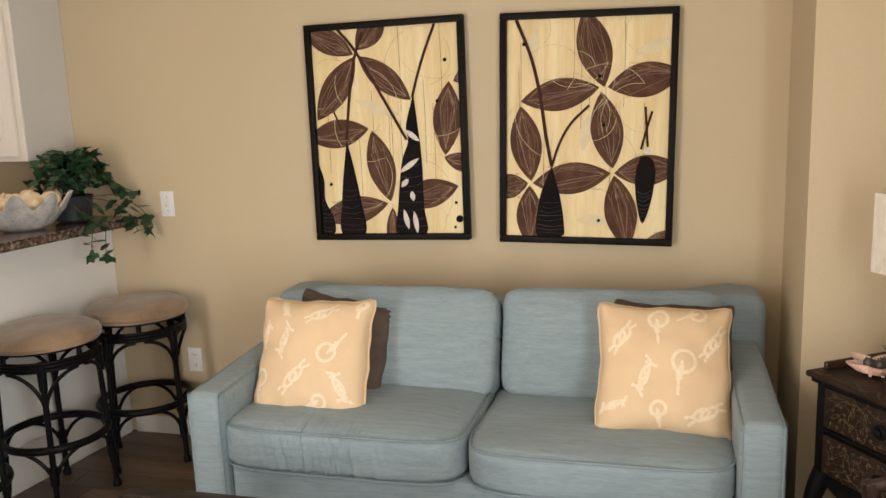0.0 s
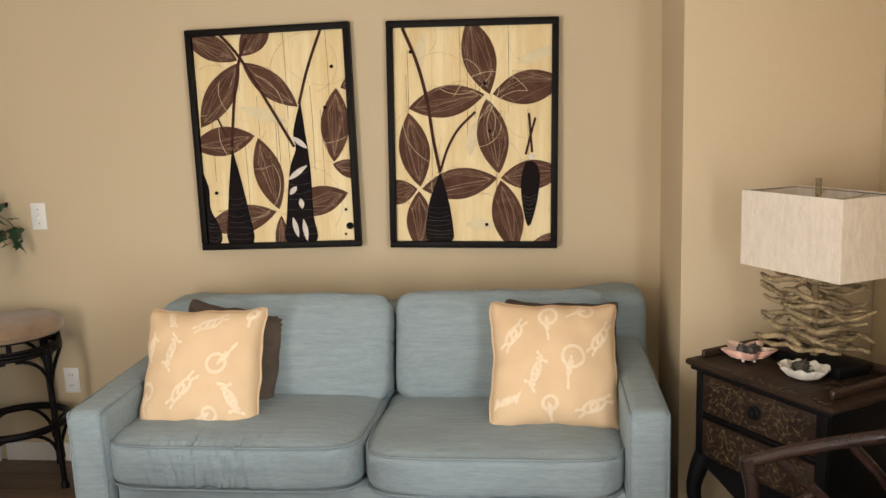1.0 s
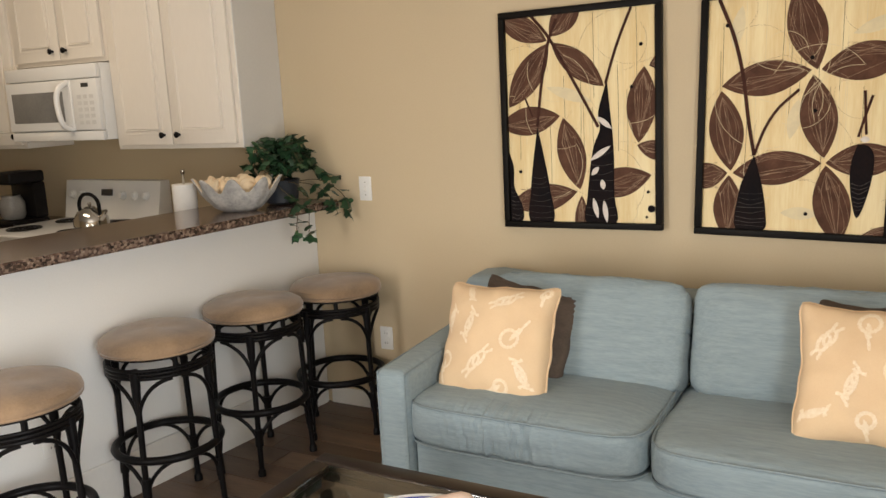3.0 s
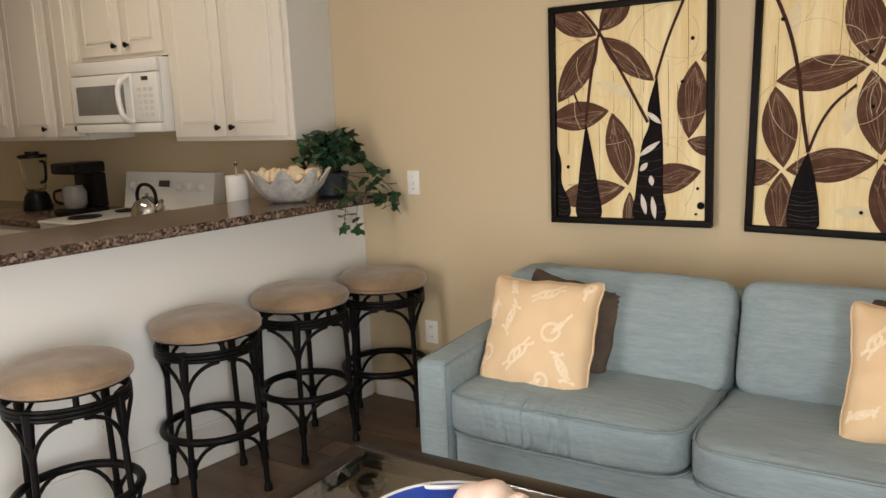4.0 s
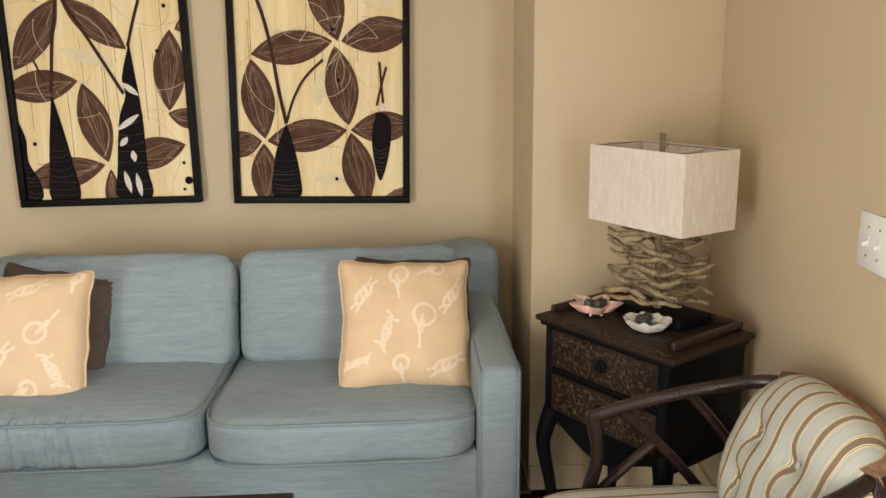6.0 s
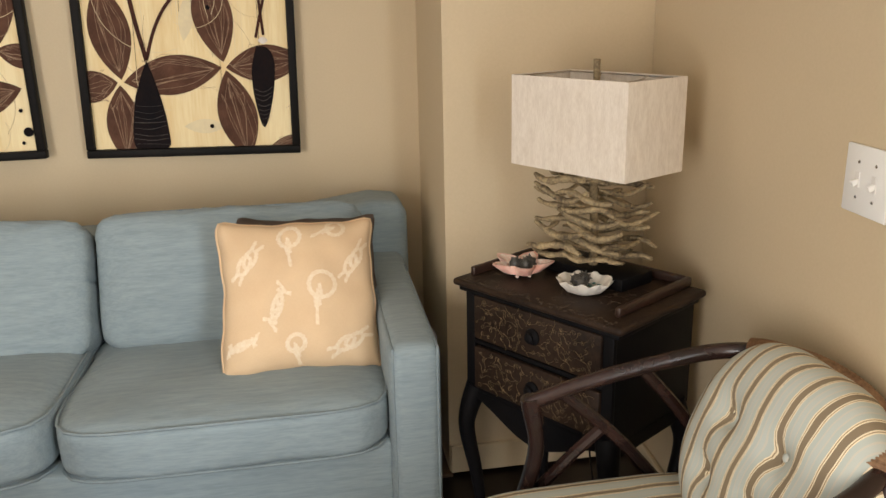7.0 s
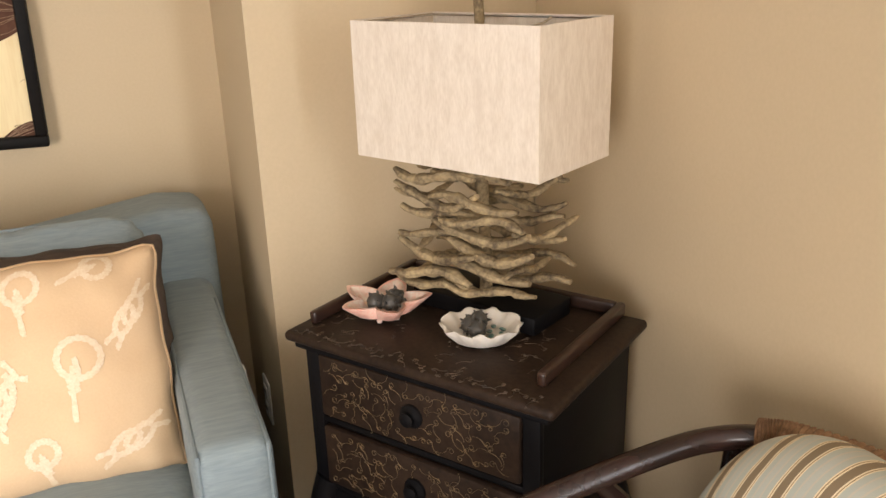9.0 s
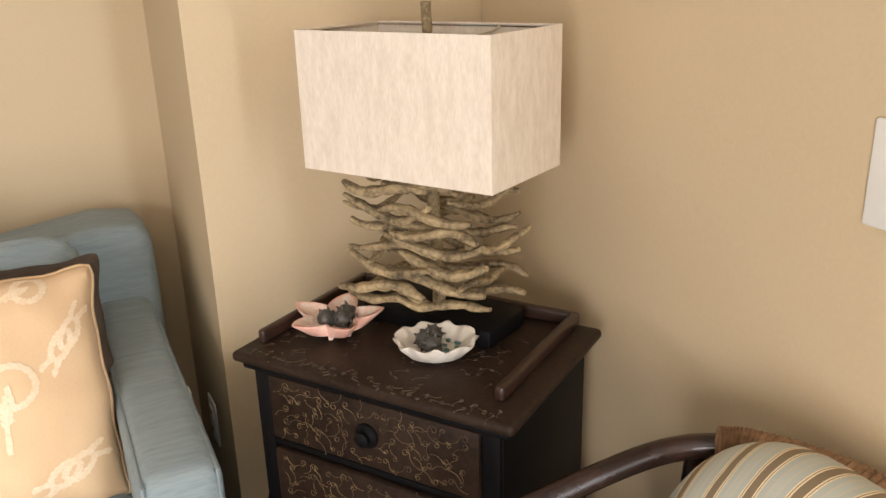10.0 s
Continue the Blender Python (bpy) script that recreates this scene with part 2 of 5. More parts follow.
# ---- mesh helpers ----
def part(name, bm, material, parent, label="", smooth=True):
    """Link a bmesh as one mesh object under a thing or part."""
    me = bpy.data.meshes.new(name)
    bm.normal_update()
    bm.to_mesh(me)
    bm.free()
    me.materials.append(material)
    if smooth:
        for p in me.polygons:
            p.use_smooth = True
        me.set_sharp_from_angle(angle=radians(38))
    ob = new(name, me)
    ob.parent = parent
    if label:
        tagged(ob, label)
    return ob


def share(name, me, parent, m):
    ob = new(name, me)
    ob.parent = parent
    ob.matrix_basis = m
    return ob


def thing(name, m, label, category, group="", kind=""):
    ob = new(name)
    ob.empty_display_size = 0.05
    ob.matrix_world = m
    return tagged(ob, label, category, group, kind)


def bx(bm, x0, x1, y0, y1, z0, z1, bevel=0.0, seg=2, m=None):
    vs = bmesh.ops.create_cube(bm, size=1)["verts"]
    for v in vs:
        v.co = Vector(((x0 + x1) / 2 + v.co.x * (x1 - x0), (y0 + y1) / 2 + v.co.y * (y1 - y0), (z0 + z1) / 2 + v.co.z * (z1 - z0)))
    if bevel:
        es = list({e for v in vs for e in v.link_edges})
        r = bmesh.ops.bevel(bm, geom=es, offset=bevel, segments=seg, profile=0.5, affect="EDGES")
        vs = list({v for f in r["faces"] for v in f.verts} | {v for v in vs if v.is_valid})
    if m is not None:
        bmesh.ops.transform(bm, matrix=m, verts=[v for v in vs if v.is_valid])
    return bm


def box(x0, x1, y0, y1, z0, z1, bevel=0.0, seg=2):
    return bx(bmesh.new(), x0, x1, y0, y1, z0, z1, bevel, seg)


def tube(bm, pts, r, seg=8, flat=1.0):
    """A round rod along points; r a number or one per point; flat squashes it in its second direction."""
    pts = [Vector(p) for p in pts]
    n = len(pts)
    rs = r if isinstance(r, (list, tuple)) else [r] * n
    rings, side = [], None
    for i, p in enumerate(pts):
        d = (pts[min(i + 1, n - 1)] - pts[max(i - 1, 0)]).normalized()
        if side is None:
            side = d.cross(Vector((0, 0, 1)) if abs(d.z) < 0.9 else Vector((1, 0, 0))).normalized()
        side = (side - d * side.dot(d)).normalized()
        up = d.cross(side)
        rings.append([bm.verts.new(p + side * (rs[i] * math.cos(a)) + up * (flat * rs[i] * math.sin(a))) for a in [2 * math.pi * k / seg for k in range(seg)]])
    for a, b in zip(rings, rings[1:]):
        for k in range(seg):
            bm.faces.new((a[k], a[(k + 1) % seg], b[(k + 1) % seg], b[k]))
    bm.faces.new(rings[0][::-1])
    bm.faces.new(rings[-1])
    return bm


def ringtube(bm, c, rad, r, seg=32, sides=8):
    rings = []
    for i in range(seg):
        a = 2 * math.pi * i / seg
        o = Vector((math.cos(a), math.sin(a), 0))
        rings.append([bm.verts.new(Vector(c) + o * (rad + r * math.cos(t)) + Vector((0, 0, r * math.sin(t)))) for t in [2 * math.pi * k / sides for k in range(sides)]])
    for i in range(seg):
        a, b = rings[i], rings[(i + 1) % seg]
        for k in range(sides):
            bm.faces.new((a[k], b[k], b[(k + 1) % sides], a[(k + 1) % sides]))
    return bm


def lathe(bm, prof, c=(0, 0, 0), seg=24, wob=None, caps=True):
    """Turn (radius, height) pairs round z; wob(angle, i) scales the radius and lifts it."""
    rings = []
    for i, (r, z) in enumerate(prof):
        ring = []
        for k in range(seg):
            a = 2 * math.pi * k / seg
            s, dz = wob(a, i) if wob else (1, 0)
            ring.append(bm.verts.new((c[0] + r * s * math.cos(a), c[1] + r * s * math.sin(a), c[2] + z + dz)))
        rings.append(ring)
    for a, b in zip(rings, rings[1:]):
        for k in range(seg):
            bm.faces.new((a[k], a[(k + 1) % seg], b[(k + 1) % seg], b[k]))
    if caps:
        bm.faces.new(rings[0][::-1])
        bm.faces.new(rings[-1])
    return bm


def bend(pts, n=10):
    """A smooth line through the points (Catmull-Rom)."""
    P = [Vector(p) for p in pts]
    P = [2 * P[0] - P[1]] + P + [2 * P[-1] - P[-2]]
    out = []
    for i in range(1, len(P) - 2):
        for k in range(n):
            t = k / n
            a, b, c, d = P[i - 1], P[i], P[i + 1], P[i + 2]
            out.append(0.5 * ((2 * b) + (c - a) * t + (2 * a - 5 * b + 4 * c - d) * t * t + (3 * b - a - 3 * c + d) * t ** 3))
    return out + [P[-2]]


def soft(w, d, h, n=14, power=6.0, crown=0.0, lump=0.0, seed=0.0, wrinkle=None):
    """A stuffed cushion: a rounded block w x d x h about the origin, crowned on top, a little lumpy."""
    bm = bmesh.new()
    bmesh.ops.create_cube(bm, size=2)
    bmesh.ops.subdivide_edges(bm, edges=bm.edges[:], cuts=n, use_grid_fill=True)
    for v in bm.verts:
        p = v.co.copy()
        k = (abs(p.x) ** power + abs(p.y) ** power + abs(p.z) ** power) ** (1 / power)
        q = p / k
        top = max(0.0, q.z) * (1 - q.x ** 4) * (1 - q.y ** 4)
        co = Vector((q.x * w / 2, q.y * d / 2, q.z * h / 2 + crown * top))
        nz = noise.noise(co * 6 + Vector((seed, seed, seed)))
        co += q.normalized() * lump * nz
        if wrinkle:
            co += q.normalized() * wrinkle(q)
        v.co = co
    return bm


def loopline(w, d, z, r, power=6.0, n=64):
    """Piping points round a cushion's rim at height z."""
    out = []
    for i in range(n + 1):
        a = 2 * math.pi * i / n
        c, s = math.cos(a), math.sin(a)
        k = (abs(c) ** power + abs(s) ** power) ** (1 / power)
        out.append((c / k * w / 2, s / k * d / 2, z))
    return out


def prism(bm, pts, z0, z1):
    lo, hi = [bm.verts.new((x, y, z0)) for x, y in pts], [bm.verts.new((x, y, z1)) for x, y in pts]
    n = len(pts)
    for i in range(n):
        bm.faces.new((lo[i], lo[(i + 1) % n], hi[(i + 1) % n], hi[i]))
    bm.faces.new(lo[::-1])
    bm.faces.new(hi)
    bmesh.ops.recalc_face_normals(bm, faces=bm.faces[:])
    return bm


def setting(name, bm, material, label, category="wall", smooth=False):
    ob = part(name, bm, material, None, "", smooth)
    return tagged(ob, label, category, "", "structure")


# ---- the room ----
H = 2.62
setting("wall_north", prism(bmesh.new(), [(-5.2, 0), (1.128, 0), (1.128, 0.12), (-5.2, 0.12)], 0, H), M_WALL, "beige painted wall behind the blue sofa")
setting("wall_niche", prism(bmesh.new(), [(1.130, 0.12), (1.128, 0), (1.115, -0.553), (1.86, -0.553), (1.86, 0.12)], 0, H), M_WALL, "beige painted wall stepping forward beside the sofa")
EX = lambda y: 1.715 + 0.070 * (y + 0.553)
def east_wall(bm, y0, y1, z0, z1):
    return prism(bm, [(EX(y0), y0), (EX(y1), y1), (EX(y1) + 0.14, y1), (EX(y0) + 0.14, y0)], z0, z1)


setting("wall_east", east_wall(bmesh.new(), -0.557, -2.82, 0, H), M_WALL, "beige painted wall with a double light switch")
# unseen stretch of wall; the window opening is added for the side light
bm = east_wall(bmesh.new(), -2.82, -3.88, 0, 0.22)
east_wall(bm, -2.82, -3.88, 1.92, H)
east_wall(bm, -3.88, -4.398, 0, H)
setting("wall_east_opening", bm, M_WALL, "beige painted wall round an added, unseen window opening")
# unseen south wall, its opening added for the daylight stand-in
bm = box(-5.2, -1.85, -4.52, -4.40, 0, H)
bx(bm, -0.45, 1.60, -4.52, -4.40, 0, H)
bx(bm, -1.85, -0.45, -4.52, -4.40, 2.15, H)
setting("wall_south", bm, M_WALL, "beige painted wall round an added, unseen door opening")
setting("wall_west", box(-5.32, -5.2, -4.52, 0.12, 0, H), M_WALL, "beige painted wall of the kitchen")
setting("ceiling", box(-5.32, 1.9, -4.52, 0.12, H, H + 0.1), M_CEIL, "off-white painted ceiling", "ceiling")
floor = setting("floor", box(-5.32, 1.9, -4.52, 0.12, -0.12, -0.012), M_CTWOOD, "dark brown wood plank floor", "floor")

# half wall under the bar, leaning 6 degrees off the sofa wall's normal
BAR = pose(-1.77, 0, 0, 0, 0, -6.3)
bar_wall = setting("wall_bar", box(-0.13, 0, -3.1, -0.002, 0, 1.012), M_BAR, "white painted half wall under the granite bar")
bar_wall.matrix_world = BAR


def board(name, x0, x1, y0, y1, h, m=None, label="white painted baseboard", material=M_TRIM):
    bm = box(x0, x1, y0, y1, 0, h, 0.004, 2)
    ob = setting(name, bm, material, label, "baseboard")
    if m is not None:
        ob.matrix_world = m


board("baseboard", -1.74, 1.11, -0.014, -0.001, 0.085, None, "beige-white painted baseboard under the sofa wall")
board("baseboard", 0.001, 0.014, -3.1, -0.02, 0.185, BAR, "tall white painted baseboard of the bar")
board("baseboard", 1.118, 1.69, -0.567, -0.5535, 0.09, None, "beige painted baseboard behind the end table", M_WALL)
board("baseboard", -0.014, -0.001, -2.4, -0.016, 0.09, pose(EX(-0.555), -0.555, 0, 0, 0, -4.0), "beige painted baseboard of the switch wall", M_WALL)

# ---- granite bar top ----
bm = bmesh.new()
prism(bm, [(0.19, -0.024), (0.13, -3.2), (-0.32, -3.2), (-0.32, -0.045)], 1.014, 1.052)
bmesh.ops.bevel(bm, geom=bm.edges[:], offset=0.008, segments=3, affect="EDGES")
top = part("granite_bar", bm, M_GRANITE, None, "")
tagged(top, "polished brown speckled granite bar top on the half wall", "countertop")
top.matrix_world = BAR


# ---- sofa ----
def sofa():
    s = thing("sofa", pose(0.108, -0.98, 0), "blue-grey linen two-cushion sofa against the beige wall", "sofa")
    W, D = 1.835, 0.90
    a = 0.128
    part("base", box(-W / 2 + a - 0.005, W / 2 - a + 0.005, 0.03, 0.80, 0.06, 0.352, 0.012, 3), M_SOFA, s)
    for sgn in (-1, 1):
        x0, x1 = (-W / 2 - 0.012, -W / 2 + a - 0.014) if sgn < 0 else (W / 2 - a, W / 2)
        bm = box(x0, x1, 0.0, 0.86, 0.05, 0.603 if sgn < 0 else 0.616, 0.034, 5)
        bmesh.ops.subdivide_edges(bm, edges=[e for e in bm.edges if e.calc_length() > 0.3], cuts=6, use_grid_fill=True)
        for v in bm.verts:
            v.co += Vector((0, 0, 0.004 * noise.noise(v.co * 5)))
            if v.co.z > 0.4:
                v.co.z += 0.035 * max(0, v.co.y) * (v.co.z - 0.4) / 0.2
        arm = part("arm", bm, M_SOFA, s)
        zt = 0.597 if sgn < 0 else 0.610
        for xx in (x0 + 0.0095, x1 - 0.0095):
            tube(bm2 := bmesh.new(), bend([(xx, 0.0095, 0.06), (xx, 0.0095, 0.30), (xx, 0.0095, zt - 0.03), (xx, 0.017, zt - 0.010), (xx, 0.036, zt - 0.0025), (xx, 0.3, zt + 0.007), (xx, 0.6, zt + 0.017)], 6), 0.0034, 6)
            part("piping", bm2, M_SOFAPIPE, arm)
    # full-width backrest, higher at its rounded ends
    bm = box(-W / 2 - 0.018, W / 2 + 0.020, 0.70, 0.90, 0.10, 0.80, 0.032, 5)
    bmesh.ops.subdivide_edges(bm, edges=[e for e in bm.edges if e.calc_length() > 0.5], cuts=22, use_grid_fill=True)
    for v in bm.verts:
        u = abs(v.co.x) / (W / 2)
        if v.co.z > 0.5:
            v.co.z += (-0.055 + (0.040 if v.co.x < 0 else 0.066) * max(0, min(1, (u - 0.42) / 0.5)) - 0.018 * max(0, u - 0.96) / 0.04) * (v.co.z - 0.5) / 0.3
            v.co.y += 0.05 * (v.co.z - 0.5)
    part("backrest", bm, M_SOFA, s)

    def creases(q):
        if q.y > -0.55:
            return 0.0
        span = max(0, 1 - abs(q.x + 0.12) / 0.62) ** 0.7 * min(1, (-0.55 - q.y) / 0.3)
        n1 = noise.noise(Vector((q.x * 13 + 0.5 * q.z, q.z * 0.4, 4.0)))
        n2 = noise.noise(Vector((q.x * 22 - 0.7 * q.z, q.z * 0.5, 9.0)))
        return span * (0.020 * (0.15 - abs(n1)) + 0.013 * (0.15 - abs(n2)))

    def folds(q):
        n1 = noise.noise(Vector((q.x * 5 + 2 * q.y, q.y * 13, 2.0)))
        n2 = noise.noise(Vector((q.x * 12, q.y * 5 + 3 * q.x, 7.0)))
        return (0.25 + 0.75 * max(abs(q.x), abs(q.y)) ** 3) * (0.008 * (0.2 - abs(n1)) + 0.006 * (0.2 - abs(n2)))

    for x, w, y0, z, h, cr in ((-0.415, 0.838, 0.002, 0.424, 0.168, creases), (0.399, 0.796, -0.012, 0.414, 0.146, None)):
        d = 0.68
        bm = soft(w, d, h, 100 if cr else 40, 7.0, 0.014, 0.009, x * 7, cr or folds)
        bmesh.ops.translate(bm, vec=(x, y0 + d / 2 - 0.01, z), verts=bm.verts[:])
        c = part("seat_cushion", bm, M_SOFA, s, "crumpled blue-grey seat cushion" if cr else "")
        for zz in (h * 0.41, -h * 0.42):
            p = [(px + x, py + y0 + d / 2 - 0.01, z + pz) for px, py, pz in loopline(w * 0.992, d * 0.992, zz, 0.004, 7.0)]
            part("piping", tube(bmesh.new(), p, 0.0042, 6), M_SOFAPIPE, c)
    for x, w, lean, yb in ((-0.350, 0.735, 22, 0.545), (0.408, 0.755, 18, 0.585)):
        m = pose(x, yb, 0.640, 90 - lean, 0, 0)
        bm = soft(w, 0.395, 0.17, 44, 9.0, 0.03, 0.009, x * 9 + 3, folds)
        bmesh.ops.transform(bm, matrix=m, verts=bm.verts[:])
        c = part("back_cushion", bm, M_SOFA, s)
        for zz in (0.055, -0.055):
            p = [m @ Vector(q) for q in loopline(w * 0.985, 0.395 * 0.985, zz, 0.004, 9.0)]
            part("piping", tube(bmesh.new(), p, 0.004, 6), M_SOFAPIPE, c)
    for x in (-0.84, 0.84):
        for y in (0.06, 0.82):
            part("foot", lathe(bmesh.new(), [(0.022, 0), (0.03, 0.055)], (x, y, 0), 12), M_CTWOOD, s)
    part("care_tag", box(W / 2 + 0.001, W / 2 + 0.004, 0.30, 0.33, 0.52, 0.59), M_TRIM, s, "small white cloth tag")
    return s


sofa()


# ---- throw pillows ----
def pillow_z(x, y, T):
    pinch = 1 + 0.10 * math.sin(x * 13 + 2 * y) * abs(y) ** 4 + 0.10 * math.sin(y * 12 - 3 * x) * abs(x) ** 4
    return T * pinch * (max(0.0, (1 - abs(x) ** 2.6) * (1 - abs(y) ** 2.6))) ** 0.48 + 0.004


def pillow_xy(x, y, w):
    k = w / 2 * (1 - 0.045 * (abs(x) * abs(y)) ** 9)
    return (x * k * (1 - 0.075 * (1 - abs(y) ** 2.5) + 0.014 * math.sin(y * 5 + x * 2) + 0.007 * math.sin(y * 13 + 3 * x)), y * k * (1 - 0.075 * (1 - abs(x) ** 2.5) + 0.014 * math.sin(x * 6 + y) + 0.007 * math.sin(x * 14 + 2 * y)))


def pillow_mesh(w, T, seed):
    bm = bmesh.new()
    n = 40
    sheets = []
    for s in (1, -1):
        g = []
        for i in range(n + 1):
            row = []
            for j in range(n + 1):
                x, y = -1 + 2 * i / n, -1 + 2 * j / n
                px, py = pillow_xy(x, y, w)
                nz = 0.016 * noise.noise(Vector((px * 9, py * 9, seed))) * (1 - max(abs(x), abs(y)) ** 6)
                row.append(bm.verts.new((px, py, s * (pillow_z(x, y, T) + nz))))
            g.append(row)
        sheets.append(g)
        for i in range(n):
            for j in range(n):
                f = (g[i][j], g[i + 1][j], g[i + 1][j + 1], g[i][j + 1])
                bm.faces.new(f if s > 0 else f[::-1])
    A, B = sheets
    rim = [(i, 0) for i in range(n)] + [(n, j) for j in range(n)] + [(i, n) for i in range(n, 0, -1)] + [(0, j) for j in range(n, 0, -1)]
    for (i, j), (k, l) in zip(rim, rim[1:] + rim[:1]):
        bm.faces.new((A[i][j], B[i][j], B[k][l], A[k][l]))
    return bm


def ribbon(bm, pts, width, w, T, seed, off=0.0):
    """A printed rope laid on the pillow's front."""
    prev = None
    for i, (x, y) in enumerate(pts):
        ax, ay = pts[max(i - 1, 0)]
        bx_, by_ = pts[min(i + 1, len(pts) - 1)]
        d = Vector((bx_ - ax, by_ - ay)).normalized()
        pair = []
        for s in (-1, 1):
            qx, qy = x - d.y * (s * width + off), y + d.x * (s * width + off)
            qx, qy = max(-0.96, min(0.96, qx)), max(-0.96, min(0.96, qy))
            px, py = pillow_xy(qx, qy, w)
            nz = 0.016 * noise.noise(Vector((px * 9, py * 9, seed))) * (1 - max(abs(qx), abs(qy)) ** 6)
            pair.append(bm.verts.new((px, py, pillow_z(qx, qy, T) + nz + 0.0016)))
        if prev:
            bm.faces.new((prev[0], pair[0], pair[1], prev[1]))
        prev = pair


def knot(bm, cx, cy, size, turn, style, w, T, seed):
    """A printed rope knot: strokes of twisted rope with whipped ends."""
    def put(pts, half=0.03):
        c, s = math.cos(turn), math.sin(turn)
        P = [(p.x, p.y) for p in bend([(x, y, 0) for x, y in pts], 4)]
        P = [(cx + size * (x * c - y * s), cy + size * (x * s + y * c)) for x, y in P]
        for lo in range(0, len(P) - 1, 2):      # one short strand at a time, so that the twist shows
            ribbon(bm, P[lo:lo + 3], half * (1.0 if lo % 4 else 0.80), w, T, seed)

    def tail(x0, y0, x1, y1):
        put([(x0, y0), ((x0 + x1) / 2, (y0 + y1) / 2 + 0.02), (x1, y1)], 0.024)
        put([(x1 - 0.06, y1), (x1 + 0.06, y1 + 0.02)], 0.03)

    if style == 0:      # noose with a tail
        put([(0.5 * math.cos(a), 0.5 + 0.5 * math.sin(a)) for a in [(-1.9 + 6.1 * k / 16) for k in range(17)]])
        tail(-0.18, 0.35, -0.32, -0.95)
        tail(-0.05, 0.05, -0.1, 0.45)
        for q in range(3):
            put([(-0.36, -0.02 - 0.14 * q), (-0.08, 0.06 - 0.14 * q)], 0.026)
    elif style == 1:    # two long bights drawn through each other
        for sg in (-1, 1):
            put([(sg * 0.06 + 0.24 * math.sin(a), sg * 0.22 + 0.52 * math.cos(a)) for a in [2 * math.pi * k / 16 for k in range(17)]], 0.027)
            tail(sg * 0.10, sg * 0.62, sg * 0.34, sg * 1.12)
            tail(-sg * 0.08, sg * 0.66, -sg * 0.06, sg * 1.16)
    else:               # reef knot, two crossing bights
        for sg in (-1, 1):
            put([(sg * (0.34 - 0.52 * math.cos(a)), 0.78 * math.sin(a)) for a in [-1.25 + 2.5 * k / 12 for k in range(13)]])
            tail(sg * 0.18, sg * 0.70, -sg * 0.22, sg * 1.02)
            tail(sg * 0.14, -sg * 0.62, -sg * 0.40, -sg * 0.66)
        put([(-0.1, 0.30), (0.05, 0.0), (-0.05, -0.30)], 0.026)


def throw_pillow(m, w, T, seed, knots):
    t = thing("throw_pillow", m, "yellow square pillow printed with white rope knots, on the sofa", "pillow", "yellow pillows on the sofa")
    c = part("cover", pillow_mesh(w, T, seed), M_PILLOW, t)
    for cx, cy, size, turn, style in knots:
        bm = bmesh.new()
        knot(bm, cx, cy, size, turn, style, w, T, seed)
        part("knot_print", bm, M_KNOT, c, "white printed rope knot")
    rim = [pillow_xy(x, y, w) for x, y in [(-1 + k / 10, -1) for k in range(20)] + [(1, -1 + k / 10) for k in range(20)] + [(1 - k / 10, 1) for k in range(20)] + [(-1, 1 - k / 10) for k in range(21)]]
    part("piping", tube(bmesh.new(), [(x, y, 0) for x, y in rim], 0.0045, 6), M_PILLOW, t)


KN = [(-0.66, 0.42, 0.26, -0.5, 1), (-0.08, 0.62, 0.27, 0.2, 0), (0.40, 0.80, 0.22, -1.0, 0), (0.72, 0.38, 0.26, -0.5, 1),
      (-0.32, -0.18, 0.30, -0.3, 2), (0.28, -0.10, 0.34, 0.05, 0), (0.60, -0.68, 0.27, -1.0, 1), (-0.05, -0.78, 0.22, 0.4, 0), (-0.75, -0.62, 0.20, -1.2, 2)]
KN2 = [(0.22, 0.73, 0.24, -1.0, 1), (-0.38, 0.26, 0.30, -0.2, 2), (0.48, 0.20, 0.30, 2.6, 0), (-0.12, -0.36, 0.29, -0.6, 1),
       (-0.80, -0.48, 0.26, 0.3, 0), (0.68, -0.48, 0.28, 0.5, 2), (-0.80, 0.34, 0.22, -0.3, 2), (0.24, -0.80, 0.22, -0.9, 0), (-0.46, 0.82, 0.16, 0.6, 2), (0.86, 0.80, 0.14, 0.2, 0)]
throw_pillow(pose(0.696, -0.680, 0.658, 62, 2.0, 3), 0.42, 0.088, 3.1, KN)
throw_pillow(pose(-0.475, -0.705, 0.646, 65, -1.5, -3), 0.432, 0.088, 8.2, KN2)


def brown_pillow(m, w, label):
    t = thing("brown_pillow", m, label, "pillow", "brown pillows behind the yellow ones")
    bm = pillow_mesh(w, 0.05, 5.0)
    for v in bm.verts:
        v.co.z += 0.0022 * math.sin(v.co.y * 330)
    part("cover", bm, M_BROWN, t)


brown_pillow(pose(0.725, -0.545, 0.645, 64, 2, 2), 0.40, "dark brown pillow tucked behind a yellow pillow")
brown_pillow(pose(-0.445, -0.545, 0.640, 62, 6, -4), 0.40, "dark brown ribbed pillow peeking out behind a yellow pillow")


# ---- paintings ----
def clip(poly):
    """Cut a polygon to the canvas square."""
    for axis, lim, keep in ((0, 0, 1), (0, 1, -1), (1, 0, 1), (1, 1, -1)):
        out = []
        for i, p in enumerate(poly):
            q = poly[i - 1]
            pin, qin = keep * (p[axis] - lim) >= 0, keep * (q[axis] - lim) >= 0
            if pin != qin:
                t = (lim - q[axis]) / (p[axis] - q[axis])
                out.append((q[0] + t * (p[0] - q[0]), q[1] + t * (p[1] - q[1])))
            if pin:
                out.append(p)
        poly = out
        if not poly:
            return []
    return poly


